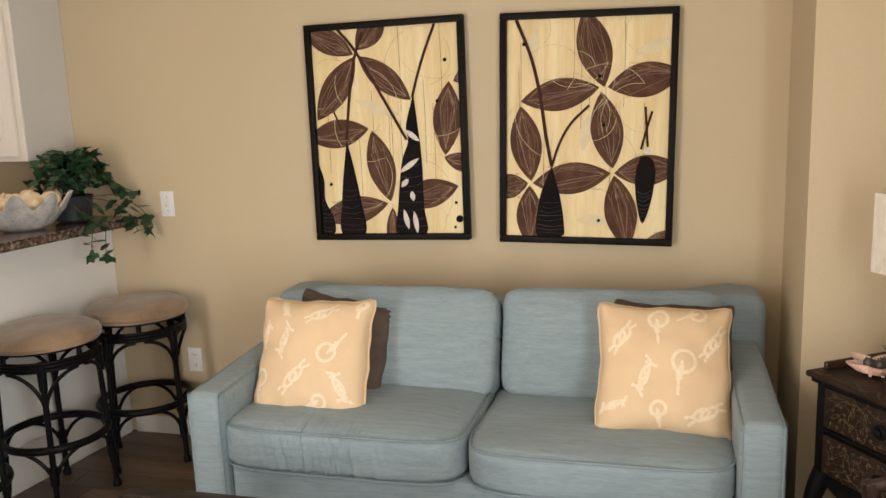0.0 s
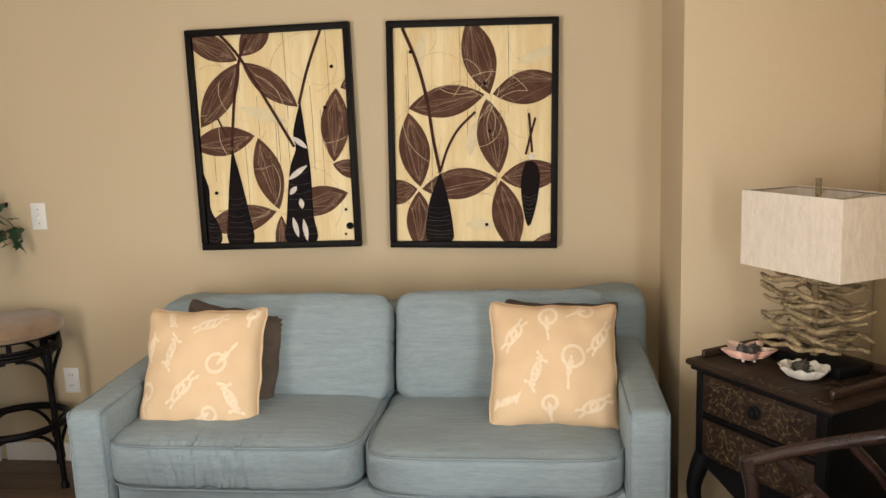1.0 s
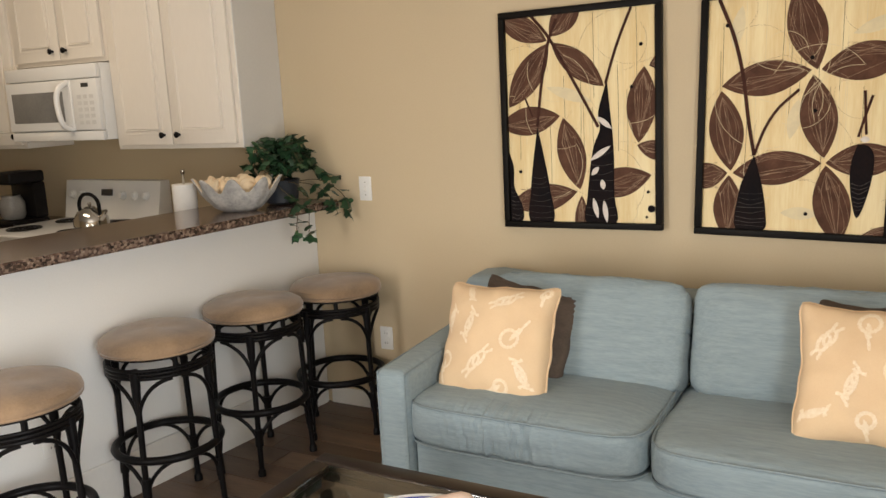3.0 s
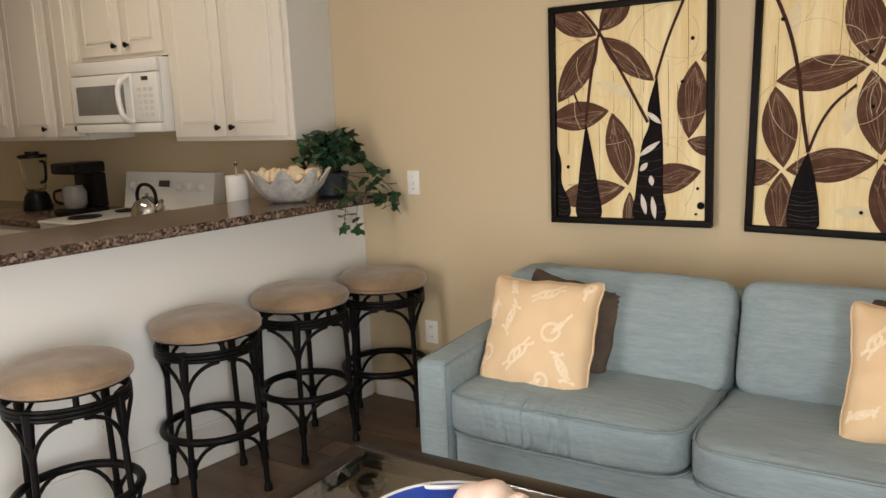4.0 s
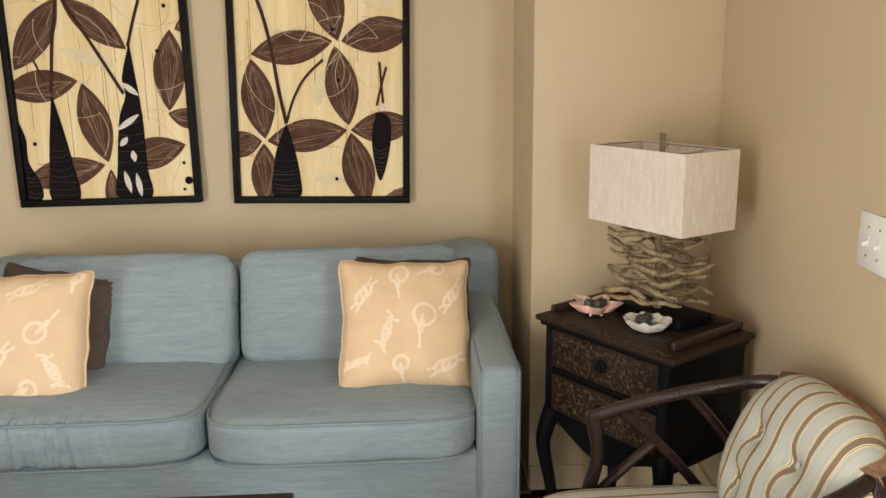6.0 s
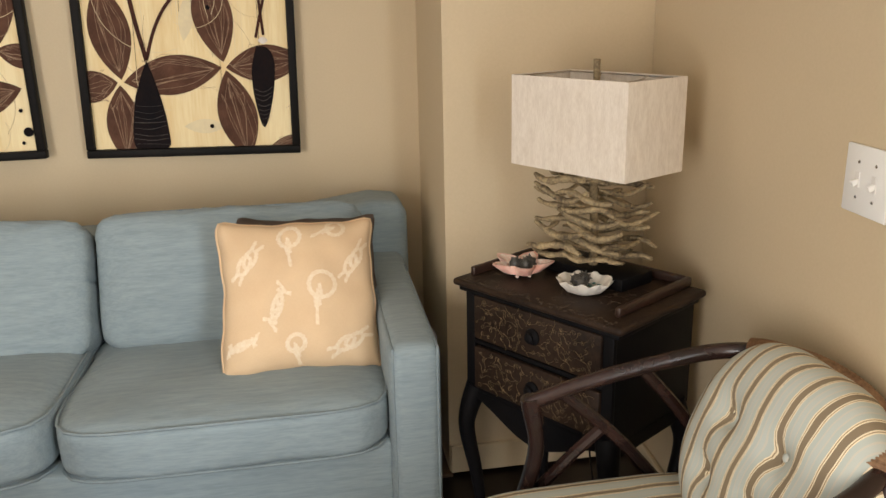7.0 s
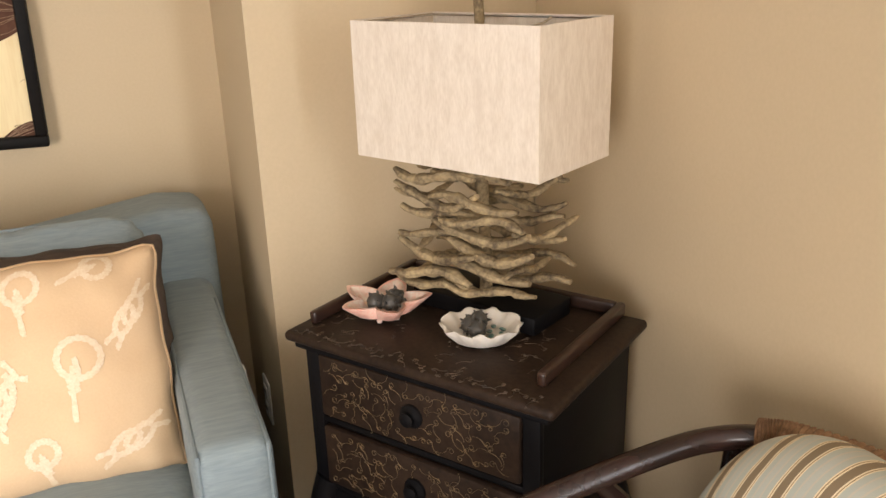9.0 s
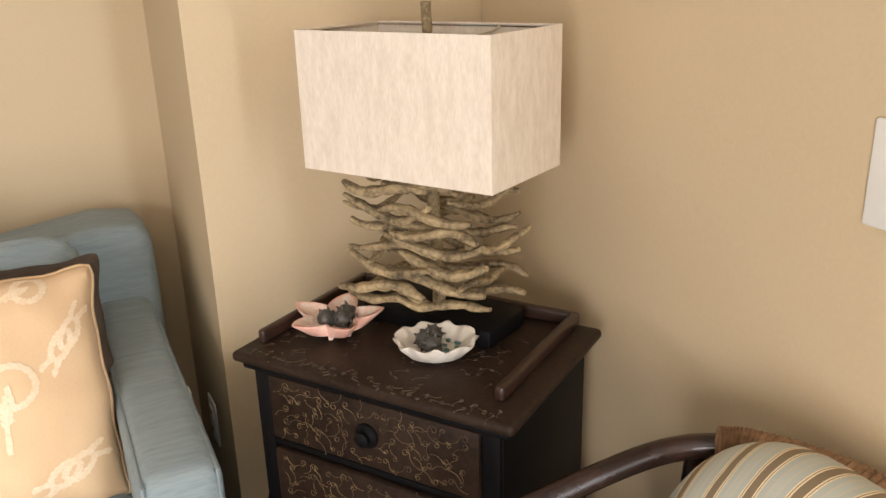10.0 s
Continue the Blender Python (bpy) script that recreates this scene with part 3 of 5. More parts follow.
def painting(m, W, Hh, label, leaves, stems, bottles, pale, white, dots):
    t = thing("framed_painting", m, label, "painting", "pair of leaf paintings over the sofa")
    fw, fd = 0.026, 0.036
    for x0, x1, z0, z1 in ((-W / 2, W / 2, Hh / 2 - fw, Hh / 2), (-W / 2, W / 2, -Hh / 2, -Hh / 2 + fw), (-W / 2, -W / 2 + fw, -Hh / 2 + fw, Hh / 2 - fw), (W / 2 - fw, W / 2, -Hh / 2 + fw, Hh / 2 - fw)):
        part("frame_rail", box(x0, x1, -fd, 0, z0, z1, 0.004, 2), M_FRAME, t)
    w, h = W - 2 * fw, Hh - 2 * fw
    # canvas of upright boards with fine gaps
    canvas = part("canvas", box(-w / 2, w / 2, -0.016, -0.004, -h / 2, h / 2), M_CANVAS, t)
    asp = h / w

    def flat(name, poly, depth, material, parent, label=""):
        poly = clip(poly)
        if len(poly) < 3:
            return None
        bm = bmesh.new()
        f = bm.faces.new([bm.verts.new(((u - 0.5) * w, -0.016 - depth, (v - 0.5) * h)) for u, v in poly])
        f.normal_update()
        if f.normal.y > 0:
            f.normal_flip()
        r = bmesh.ops.extrude_face_region(bm, geom=[f])
        bmesh.ops.translate(bm, vec=(0, 0.0012, 0), verts=[e for e in r["geom"] if isinstance(e, bmesh.types.BMVert)])
        return part(name, bm, material, parent, label, smooth=False)

    def leafshape(x0, y0, x1, y1, wd, n=14):
        a, b = Vector((x0, y0 * asp)), Vector((x1, y1 * asp))
        d, side = b - a, Vector((-(b - a).y, (b - a).x)).normalized()
        up = [a + d * (k / n) + side * (wd / 2 * math.sin(math.pi * k / n) ** 0.85) for k in range(n + 1)]
        dn = [a + d * (k / n) - side * (wd / 2 * math.sin(math.pi * k / n) ** 0.85) for k in range(n - 1, 0, -1)]
        return [(p.x, p.y / asp) for p in up + dn]

    def strip(pts, wd):
        P = [Vector((p.x, p.y * asp)) for p in bend([(x, y, 0) for x, y in pts], 8)]
        L, R = [], []
        for i, p in enumerate(P):
            d = (P[min(i + 1, len(P) - 1)] - P[max(i - 1, 0)]).normalized()
            L.append(p + Vector((-d.y, d.x)) * wd / 2)
            R.append(p - Vector((-d.y, d.x)) * wd / 2)
        return [(q.x, q.y / asp) for q in L + R[::-1]]

    rnd = random.Random(int(W * 1000) + len(leaves))
    for k in range(22):      # hairline board joints and drawn lines
        u = rnd.uniform(0.05, 0.95)
        v0 = rnd.uniform(0, 0.7)
        flat("drawn_line", strip([(u, v0), (u + 0.004, v0 + 0.2), (u, min(1, v0 + 0.4))], 0.0022), 0.0004, M_PALEP if k % 2 else M_STEMP, canvas)
    for i in range(0, len(pale), 2):
        flat("pale_leaf", leafshape(*pale[i], *pale[i + 1], 0.075), 0.0006, M_PALEP, canvas)
    for lf in leaves:
        ob = flat("painted_leaf", leafshape(*lf), 0.0016, M_LEAFP, canvas, "brown painted leaf")
        if ob is None:
            continue
        x0, y0, x1, y1, wd = lf
        for k in range(10):      # scratched veins
            off, ph = rnd.uniform(-0.36, 0.36), rnd.uniform(0.2, 0.8)
            a, b = Vector((x0, y0)), Vector((x1, y1))
            sd = Vector((-(b - a).y, (b - a).x)).normalized() * wd
            pts = [a.lerp(b, 0.08) , a.lerp(b, 0.3) + sd * off * 0.8, a.lerp(b, ph) + sd * (off + 0.05), a.lerp(b, 0.92)]
            flat("vein", strip([(p.x, p.y) for p in pts], 0.0015), 0.0022, M_VEIN, ob)
    for k in range(26):      # loose pencilled arcs
        cx, cy, r, a0 = rnd.random(), rnd.random(), rnd.uniform(0.12, 0.3), rnd.uniform(0, 6)
        pts = [(cx + r * math.cos(a0 + q * 0.35), cy + r * math.sin(a0 + q * 0.35) / asp) for q in range(7)]
        flat("drawn_line", strip(pts, 0.0022 if k < 12 else 0.0011), 0.0028 if k < 12 else 0.0011, M_PALEP if k < 12 else M_VEIN, canvas)
    for bpoly in bottles:
        P = bend([(x, y, 0) for x, y in bpoly + bpoly[:1]], 4)
        bot = flat("bottle", [(p.x, p.y) for p in P[:-1]], 0.0034, M_BOTTLE, canvas, "black painted bottle shape")
        lo, hi = max(0.0, min(p.y for p in P)), max(p.y for p in P)
        for k in range(8):      # scribbled grey bands
            yy = lo + (0.05 + 0.062 * k + rnd.uniform(-0.01, 0.01)) * (hi - lo)
            xs = [a.x + (yy - a.y) / (b.y - a.y) * (b.x - a.x) for a, b in zip(P, P[1:]) if (a.y - yy) * (b.y - yy) < 0]
            if bot and len(xs) > 1 and max(xs) - min(xs) > 0.02:
                a, b = max(0.002, min(xs)) + 0.006, min(0.998, max(xs)) - 0.006
                if b > a:
                    flat("band", strip([(a, yy), ((a + b) / 2, yy - rnd.uniform(0.0, 0.012)), (b, yy + rnd.uniform(-0.006, 0.01))], rnd.uniform(0.0016, 0.0042)), 0.0039, M_BAND, bot)
    for wd, st in stems:
        flat("stem", strip(st, wd), 0.0040, M_STEMP, canvas)
    for i in range(0, len(white), 2):
        flat("white_mark", leafshape(*white[i], *white[i + 1], 0.035), 0.0046, M_WHITEP, canvas)
    for x, y, r in dots:
        flat("dot", [(x + r * math.cos(a), y + r * math.sin(a) / asp) for a in [2 * math.pi * k / 10 for k in range(10)]], 0.0046, M_BOTTLE, canvas)


painting(pose(-0.395, -0.012, 1.394, -1.0, -0.55, 0) , 0.668, 0.884, "black-framed painting of brown leaves and two bottles on cream", [
    (0.29, 0.88, -0.07, 1.02, 0.16), (0.31, 0.9, 0.52, 1.07, 0.17), (0.32, 0.87, 0.67, 0.65, 0.16), (0.3, 0.87, 0.01, 0.57, 0.19), (0.37, 0.52, -0.07, 0.48, 0.19),
    (0.39, 0.51, 0.5, 0.16, 0.19), (-0.01, 0.08, 0.48, 0.15, 0.19), (0.93, 0.73, 0.89, 0.38, 0.19), (0.96, 0.73, 1.15, 0.78, 0.11), (0.88, 0.37, 1.11, 0.32, 0.12),
    (0.51, 0.13, 0.5, -0.09, 0.09), (0.97, 0.23, 0.56, 0.16, 0.19)],
    [(0.019, [(0.36, 0.98), (0.3, 0.87), (0.25, 0.69), (0.21, 0.47)]), (0.019, [(0.18, 1.01), (0.31, 0.89), (0.47, 0.68), (0.63, 0.46)]),
     (0.017, [(0.85, 1.0), (0.78, 0.88), (0.73, 0.78), (0.68, 0.66)]), (0.012, [(0.13, 0.61), (0.18, 0.52)])],
    [[(0.21, 0.47), (0.17, 0.28), (0.15, 0.15), (0.14, 0.0), (0.31, 0.0), (0.29, 0.16), (0.25, 0.33)],
     [(0.69, 0.68), (0.63, 0.53), (0.64, 0.45), (0.59, 0.35), (0.55, 0.13), (0.54, 0.0), (0.74, 0.0), (0.73, 0.13), (0.73, 0.32), (0.72, 0.45), (0.71, 0.52)],
     [(0.0, 0.35), (0.03, 0.27), (0.03, 0.17), (0.08, 0.09), (0.09, 0.01), (0.0, 0.0)]],
    [(0.28, 0.66), (0.59, 0.58), (0.62, 0.51), (0.73, 0.42)],
    [(0.57, 0.3), (0.71, 0.37), (0.59, 0.12), (0.62, 0.02), (0.66, 0.11), (0.68, 0.0), (0.58, 0.23), (0.63, 0.27), (0.65, 0.21), (0.66, 0.16), (0.62, 0.51), (0.72, 0.45)],
    [(0.91, 0.83, 0.012), (0.08, 0.25, 0.012), (0.85, 0.64, 0.012), (0.95, 0.15, 0.010), (0.97, 0.07, 0.024), (0.94, 0.03, 0.009)])
painting(pose(0.403, -0.012, 1.384, -1.0, 1.15, 0), 0.664, 0.884, "black-framed painting of brown leaves with a hanging bottle", [
    (0.61, 0.69, 0.48, 1.04, 0.21), (0.09, 0.63, 0.58, 0.69, 0.2), (0.63, 0.69, 1.08, 0.75, 0.21), (0.59, 0.67, 0.67, 0.32, 0.2), (0.09, 0.61, 0.16, 0.26, 0.2),
    (0.17, 0.25, 0.66, 0.3, 0.2), (0.68, 0.3, 1.08, 0.33, 0.19), (0.68, 0.29, 0.77, -0.05, 0.2), (0.14, 0.25, -0.12, 0.22, 0.16), (0.15, 0.24, 0.15, -0.05, 0.17), (0.88, -0.01, 1.09, 0.04, 0.06)],
    [(0.021, [(0.06, 1.0), (0.15, 0.84), (0.21, 0.67), (0.25, 0.48), (0.29, 0.33)]), (0.016, [(0.52, 0.61), (0.41, 0.53), (0.34, 0.44), (0.29, 0.33)]),
     (0.014, [(0.86, 0.6), (0.87, 0.5), (0.88, 0.42)]), (0.014, [(0.9, 0.58), (0.87, 0.5), (0.84, 0.41)])],
    [[(0.29, 0.33), (0.25, 0.26), (0.21, 0.16), (0.2, 0.0), (0.36, 0.0), (0.37, 0.07), (0.35, 0.17), (0.32, 0.26)],
     [(0.84, 0.38), (0.81, 0.29), (0.82, 0.17), (0.86, 0.07), (0.91, 0.18), (0.93, 0.31), (0.9, 0.37)]],
    [(0.45, 0.08), (0.66, 0.08), (0.78, 0.83), (1.04, 0.9), (0.19, 0.97), (0.15, 0.79), (0.52, 0.57), (0.48, 0.4)],
    [(0.85, 0.40), (0.90, 0.40)], [(0.59, 0.08, 0.011), (0.58, 0.74, 0.012), (0.61, 0.52, 0.012), (0.11, 0.89, 0.012)])


# ---- switches and outlets ----
def plate(name, m, w, h, label, category):
    t = thing(name, m, label, category)
    part("cover_plate", box(-w / 2, w / 2, -0.006, -0.0005, -h / 2, h / 2, 0.003, 2), M_PLASTIC, t)
    return t


def toggle(t, x):
    part("slot", box(x - 0.006, x + 0.006, -0.0075, -0.0055, -0.013, 0.013), M_TRIM, t)
    part("toggle", bx(bmesh.new(), x - 0.0045, x + 0.0045, -0.018, -0.006, -0.005, 0.005, 0.002, 2, pose(0, 0, 0, 25, 0, 0)), M_PLASTIC, t)
    for z in (-0.03, 0.03):
        part("screw", lathe(bmesh.new(), [(0.003, 0), (0.002, 0.001)], (0, 0, 0), 8), M_STEEL, t).matrix_basis = pose(x, -0.006, z, 90)


def socket(t, z):
    part("socket", bx(bmesh.new(), -0.017, 0.017, -0.0085, -0.005, z - 0.014, z + 0.014, 0.003, 2), M_PLASTIC, t)
    for x in (-0.006, 0.006):
        part("slot", box(x - 0.001, x + 0.001, -0.0095, -0.008, z - 0.003, z + 0.006), M_SLOT, t)


t = plate("light_switch", pose(-1.46, 0, 1.10), 0.068, 0.114, "white single toggle light switch on the beige wall", "switch")
toggle(t, 0)
t = plate("light_switch", pose(EX(-1.585), -1.585, 1.098, 0, 0, -94), 0.122, 0.116, "white double toggle light switch on the beige wall", "switch")
toggle(t, -0.023)
toggle(t, 0.023)
for nm, m, lab in (("outlet", pose(-1.393, 0, 0.373), "white wall outlet behind the bar stools"), ("outlet", BAR @ pose(0, -1.46, 0.35, 0, 0, 90), "white wall outlet on the bar wall"),
                  ("outlet", pose(1.1205, -0.298, 0.308, 0, 0, -88.7), "white wall outlet beside the sofa arm")):
    t = plate(nm, m, 0.07, 0.114, lab, "outlet")
    socket(t, 0.024)
    socket(t, -0.024)


# ---- bar stools ----
def bar_stool():
    t = thing("bar_stool", pose(-1.655, -1.745, 0, 0, 0, 20), "black metal bar stool with round tan suede seat", "stool", "bar stools along the bar")
    R = 0.205
    bm = lathe(bmesh.new(), [(R * 0.92, 0.650), (R * 1.0, 0.655), (R * 1.03, 0.668), (R * 1.0, 0.688), (R * 0.90, 0.703), (R * 0.68, 0.714), (R * 0.36, 0.719), (R * 0.05, 0.718)], (0, 0, 0), 48,
               lambda a, i: (1 + 0.006 * math.sin(3 * a + i), 0.003 * math.sin(2 * a + i * 0.7)))
    seat = part("seat", bm, M_SUEDE, t)
    part("piping", ringtube(bmesh.new(), (0, 0, 0.655), R * 1.0, 0.0045, 40, 6), M_SUEDE, seat)
    part("seat_plate", lathe(bmesh.new(), [(R * 0.86, 0.640), (R * 0.97, 0.642), (R * 0.97, 0.650), (R * 0.9, 0.651)], (0, 0, 0), 36), M_BLACK, t)
    for k in range(4):
        a = math.pi / 4 + math.pi / 2 * k
        part("spacer", tube(bmesh.new(), [(R * 0.9 * math.cos(a), R * 0.9 * math.sin(a), 0.606), (R * 0.9 * math.cos(a), R * 0.9 * math.sin(a), 0.643)], 0.010, 8), M_BLACK, t)
    for z in (0.578, 0.592, 0.606):
        part("seat_ring", ringtube(bmesh.new(), (0, 0, z), R * 0.93, 0.0075, 40, 8), M_BLACK, t)
    part("foot_ring", ringtube(bmesh.new(), (0, 0, 0.268), 0.194, 0.0155, 40, 10), M_BLACK, t)
    for k in range(4):
        a = math.pi / 2 * k
        c, s = math.cos(a), math.sin(a)
        leg = part("leg", tube(bmesh.new(), [(c * (0.183 + 0.02 * (1 - z / 0.6)), s * (0.183 + 0.02 * (1 - z / 0.6)), z) for z in (0.0, 0.15, 0.3, 0.45, 0.612)], 0.0115, 10), M_BLACK, t)
        part("collar", tube(bmesh.new(), [(c * 0.19, s * 0.19, 0.50), (c * 0.185, s * 0.185, 0.60)], [0.015, 0.019], 10), M_BLACK, leg)
        part("collar", tube(bmesh.new(), [(c * 0.198, s * 0.198, 0.13), (c * 0.194, s * 0.194, 0.20)], 0.0175, 10), M_BLACK, leg)
        part("foot_cap", lathe(bmesh.new(), [(0.017, 0), (0.0165, 0.022), (0.012, 0.03)], (c * 0.203, s * 0.203, 0), 12), M_BLACK, leg)
        for z0, rise, span in ((0.405, 0.165, 0.62), (0.108, 0.155, 0.62)):
            for sg in (-1, 1):
                pts = []
                for q in range(9):
                    f = q / 8
                    aa = a + sg * span * (1 - math.cos(f * math.pi / 2)) * 1.12
                    rr = 0.190 * (1 if z0 > 0.3 else 1.01)
                    pts.append((rr * math.cos(aa), rr * math.sin(aa), z0 + rise * math.sin(f * math.pi / 2)))
                part("arch", tube(bmesh.new(), pts, 0.0075, 8), M_BLACK, t)
    return t


stool = bar_stool()
for x, y, r in ((-1.68, -1.135, 20), (-1.640, -0.645, 35), (-1.508, -0.232, 80)):
    copy_thing(stool, pose(x, y, 0, 0, 0, r))


# ---- coffee table ----
def coffee_table():
    t = thing("coffee_table", pose(-0.775, -2.06, 0.012), "dark wood coffee table with a glass top, before the sofa", "table")
    W, D, z = 1.195, 0.72, 0.45
    f = 0.062
    for x0, x1, y0, y1 in ((0, W, D - f, D), (0, W, 0, f), (0, f, f, D - f), (W - f, W, f, D - f)):
        part("top_rail", box(x0, x1, y0, y1, z - 0.034, z, 0.006, 3), M_CTWOOD, t)
        part("apron", box(x0 + 0.018 if x1 - x0 > f else x0 + 0.02, x1 - 0.018, y0 + 0.018, y1 - 0.018, z - 0.075, z - 0.036, 0.003), M_CTWOOD, t)
    g = part("glass_pane", box(f + 0.001, W - f - 0.001, f + 0.001, D - f - 0.001, z - 0.012, z - 0.004, 0.001, 1), M_GLASS, t, "clear glass pane", smooth=False)
    g.visible_shadow = False
    for x in (0.10, W - 0.10):
        for y in (0.10, D - 0.10):
            part("leg", lathe(bmesh.new(), [(0.03, 0), (0.042, 0.03), (0.026, 0.06), (0.036, 0.12), (0.045, 0.17), (0.024, 0.22), (0.045, 0.27), (0.03, 0.32), (0.048, 0.36), (0.04, 0.374)], (x, y, 0), 20), M_CTWOOD, t)
    part("lower_shelf", box(0.09, W - 0.09, 0.09, D - 0.09, 0.10, 0.118, 0.004), M_CTWOOD, t)


coffee_table()


def shell_tray():
    t = thing("blue_tray", pose(-0.235, -1.715, 0.448, 0, 0, 10), "blue round tray with a white rim on the glass table", "tray")
    part("dish", lathe(bmesh.new(), [(0.13, 0), (0.17, 0.006), (0.215, 0.040), (0.222, 0.046), (0.212, 0.046), (0.165, 0.012), (0.02, 0.009)], (0, 0, 0), 48), M_BLUE, t)
    part("rim", ringtube(bmesh.new(), (0, 0, 0.047), 0.218, 0.0045, 48, 8), M_TRIM, t, "white rim")
    part("handle", tube(bmesh.new(), bend([(-0.12, 0.175, 0.05), (-0.11, 0.145, 0.056), (-0.02, 0.175, 0.058), (-0.01, 0.212, 0.05)], 6), 0.006, 8), M_TRIM, t, "white handle")
    c = thing("conch_shell", pose(-0.13, -1.63, 0.478, 0, 0, -8), "large pale pink sea shell lying in the blue tray", "shell")
    bm = bmesh.new()
    pts, rs = [], []
    for k in range(26):
        f = k / 25
        pts.append((-0.15 + 0.33 * f, 0.03 * math.sin(f * 5), 0.02 + 0.012 * math.sin(f * 9)))
        rs.append(0.012 + 0.05 * math.sin(math.pi * min(1, f * 1.1)) ** 0.7 * (1 + 0.12 * math.sin(f * 30)))
    tube(bm, pts, rs, 18)
    part("whorl", bm, M_CONCH, c)
    part("spot", lathe(bmesh.new(), [(0.012, 0), (0.009, 0.004), (0.003, 0.005)], (0.03, 0.02, 0.078), 12), M_PEARL, c, "reddish spot")


shell_tray()


# ---- end table in the corner ----
ET = pose(1.3617, -0.9665, 0, 0, 0, -56.6)


def scroll(bm, x, z, size, turn, hand, y):
    """A thin vine that curls in at one end and trails off at the other, with leaf dots."""
    pts, a, px, pz = [], turn, x, z
    n = 25
    for k in range(n):
        a += hand * (0.78 - 0.035 * k if k < 15 else -0.13)
        px, pz = px + size * 0.28 * math.cos(a), pz + size * 0.28 * math.sin(a)
        pts.append((px, y, pz))
    mx, mz = sum(p[0] for p in pts) / n, sum(p[2] for p in pts) / n
    pts = [(p[0] + x - mx, y, p[2] + z - mz) for p in pts]
    tube(bm, pts, [0.00042 + 0.00042 * math.sin(math.pi * k / (n - 1)) for k in range(n)], 4, 0.5)
    for k in (0, n - 1, n // 2):
        p = pts[k]
        tube(bm, [(p[0] - 0.0012, y, p[2] - 0.0006), (p[0] + 0.0012, y, p[2] + 0.0008)], 0.0010, 5, 0.5)


def end_table():
    t = thing("end_table", ET, "black end table with two brown gold-scrolled drawers in the corner", "table")
    W, D, Z = 0.504, 0.351, 0.737
    w, d = 0.446, D - 0.040
    rnd = random.Random(4)
    bm = box(-W / 2, W / 2, -D / 2, D / 2, Z - 0.018, Z, 0.008, 4)
    top = part("top", bm, M_TBROWN, t, "brown top with gold scroll edge")
    bm = bmesh.new()
    for k in range(34):     # scrolls round the front and right edge of the top
        f = (k + rnd.random() * 0.6) / 34
        scroll(bm, -W / 2 + 0.02 + f * (W - 0.04), rnd.uniform(-0.009, 0.010), 0.0042 + 0.003 * rnd.random(), rnd.uniform(0, 6), rnd.choice((-1, 1)), 0)
    bmesh.ops.transform(bm, matrix=pose(0, -D / 2 + 0.018, Z + 0.0004, -90), verts=bm.verts[:])
    part("gold_scrollwork", bm, M_GOLDDIM, top, "faded gold scrolls")["kind"] = "stuff"
    bm = bmesh.new()
    for k in range(60):
        scroll(bm, rnd.uniform(-W / 2 + 0.03, W / 2 - 0.05), rnd.uniform(-D / 2 + 0.04, D / 2 - 0.08), 0.004 + 0.003 * rnd.random(), rnd.uniform(0, 6), rnd.choice((-1, 1)), 0)
    bmesh.ops.transform(bm, matrix=pose(0, 0, Z - 0.0003, -90), verts=bm.verts[:])
    part("gold_scrollwork", bm, M_GOLDDIM, top, "faded gold scrolls")["kind"] = "stuff"
    part("edge_moulding", box(-W / 2 + 0.012, W / 2 - 0.012, -D / 2 + 0.012, D / 2 - 0.012, Z - 0.032, Z - 0.0185, 0.004, 2), M_TBLACK, top)
    part("case", box(-w / 2, w / 2, -d / 2 + 0.012, D / 2 - 0.003, 0.437, Z - 0.034, 0.003), M_TBLACK, t)
    for x in (-w / 2, w / 2 - 0.029):
        part("stile", box(x, x + 0.029, -d / 2, -d / 2 + 0.014, 0.437, Z - 0.034, 0.003), M_TBLACK, t)
    for z0 in (0.437, 0.571, 0.690):
        part("rail", box(-w / 2 + 0.029, w / 2 - 0.029, -d / 2 + 0.002, -d / 2 + 0.014, z0, z0 + 0.012, 0.002), M_TBLACK, t)
    for z0, z1 in ((0.452, 0.566), (0.588, 0.702)):
        dr = part("drawer", box(-w / 2 + 0.031, w / 2 - 0.031, -d / 2 - 0.004, -d / 2 + 0.012, z0, z1, 0.004, 2), M_TBROWN, t, "brown drawer front with gold scrolls")
        bm = bmesh.new()
        for i in range(15):
            for j in range(5):
                x = -w / 2 + 0.056 + (w - 0.112) * (i + 0.5 * (j % 2) + rnd.uniform(-0.3, 0.3)) / 14.5
                z = z0 + 0.016 + (z1 - z0 - 0.032) * (j + rnd.uniform(-0.25, 0.25)) / 4
                x, z = min(max(x, -w / 2 + 0.058), w / 2 - 0.058), min(max(z, z0 + 0.016), z1 - 0.016)
                if math.hypot(x, z - (z0 + z1) / 2) > 0.028:
                    scroll(bm, x, z, 0.0058 + 0.0034 * rnd.random(), rnd.uniform(0, 6), rnd.choice((-1, 1)), -d / 2 - 0.0045)
        part("gold_scrollwork", bm, M_GOLD, dr, "gold painted scrolls")["kind"] = "stuff"
        zc = (z0 + z1) / 2
        kb = lathe(bmesh.new(), [(0.021, 0), (0.020, 0.004), (0.012, 0.006), (0.007, 0.009), (0.012, 0.013), (0.0125, 0.017), (0.006, 0.020)], (0, 0, 0), 18)
        bmesh.ops.transform(kb, matrix=pose(0, -d / 2 - 0.004, zc, 90), verts=kb.verts[:])
        part("knob", kb, M_TBLACK, dr, "round black knob")
    # shaped aprons and cabriole legs
    bm = bmesh.new()
    n = 16
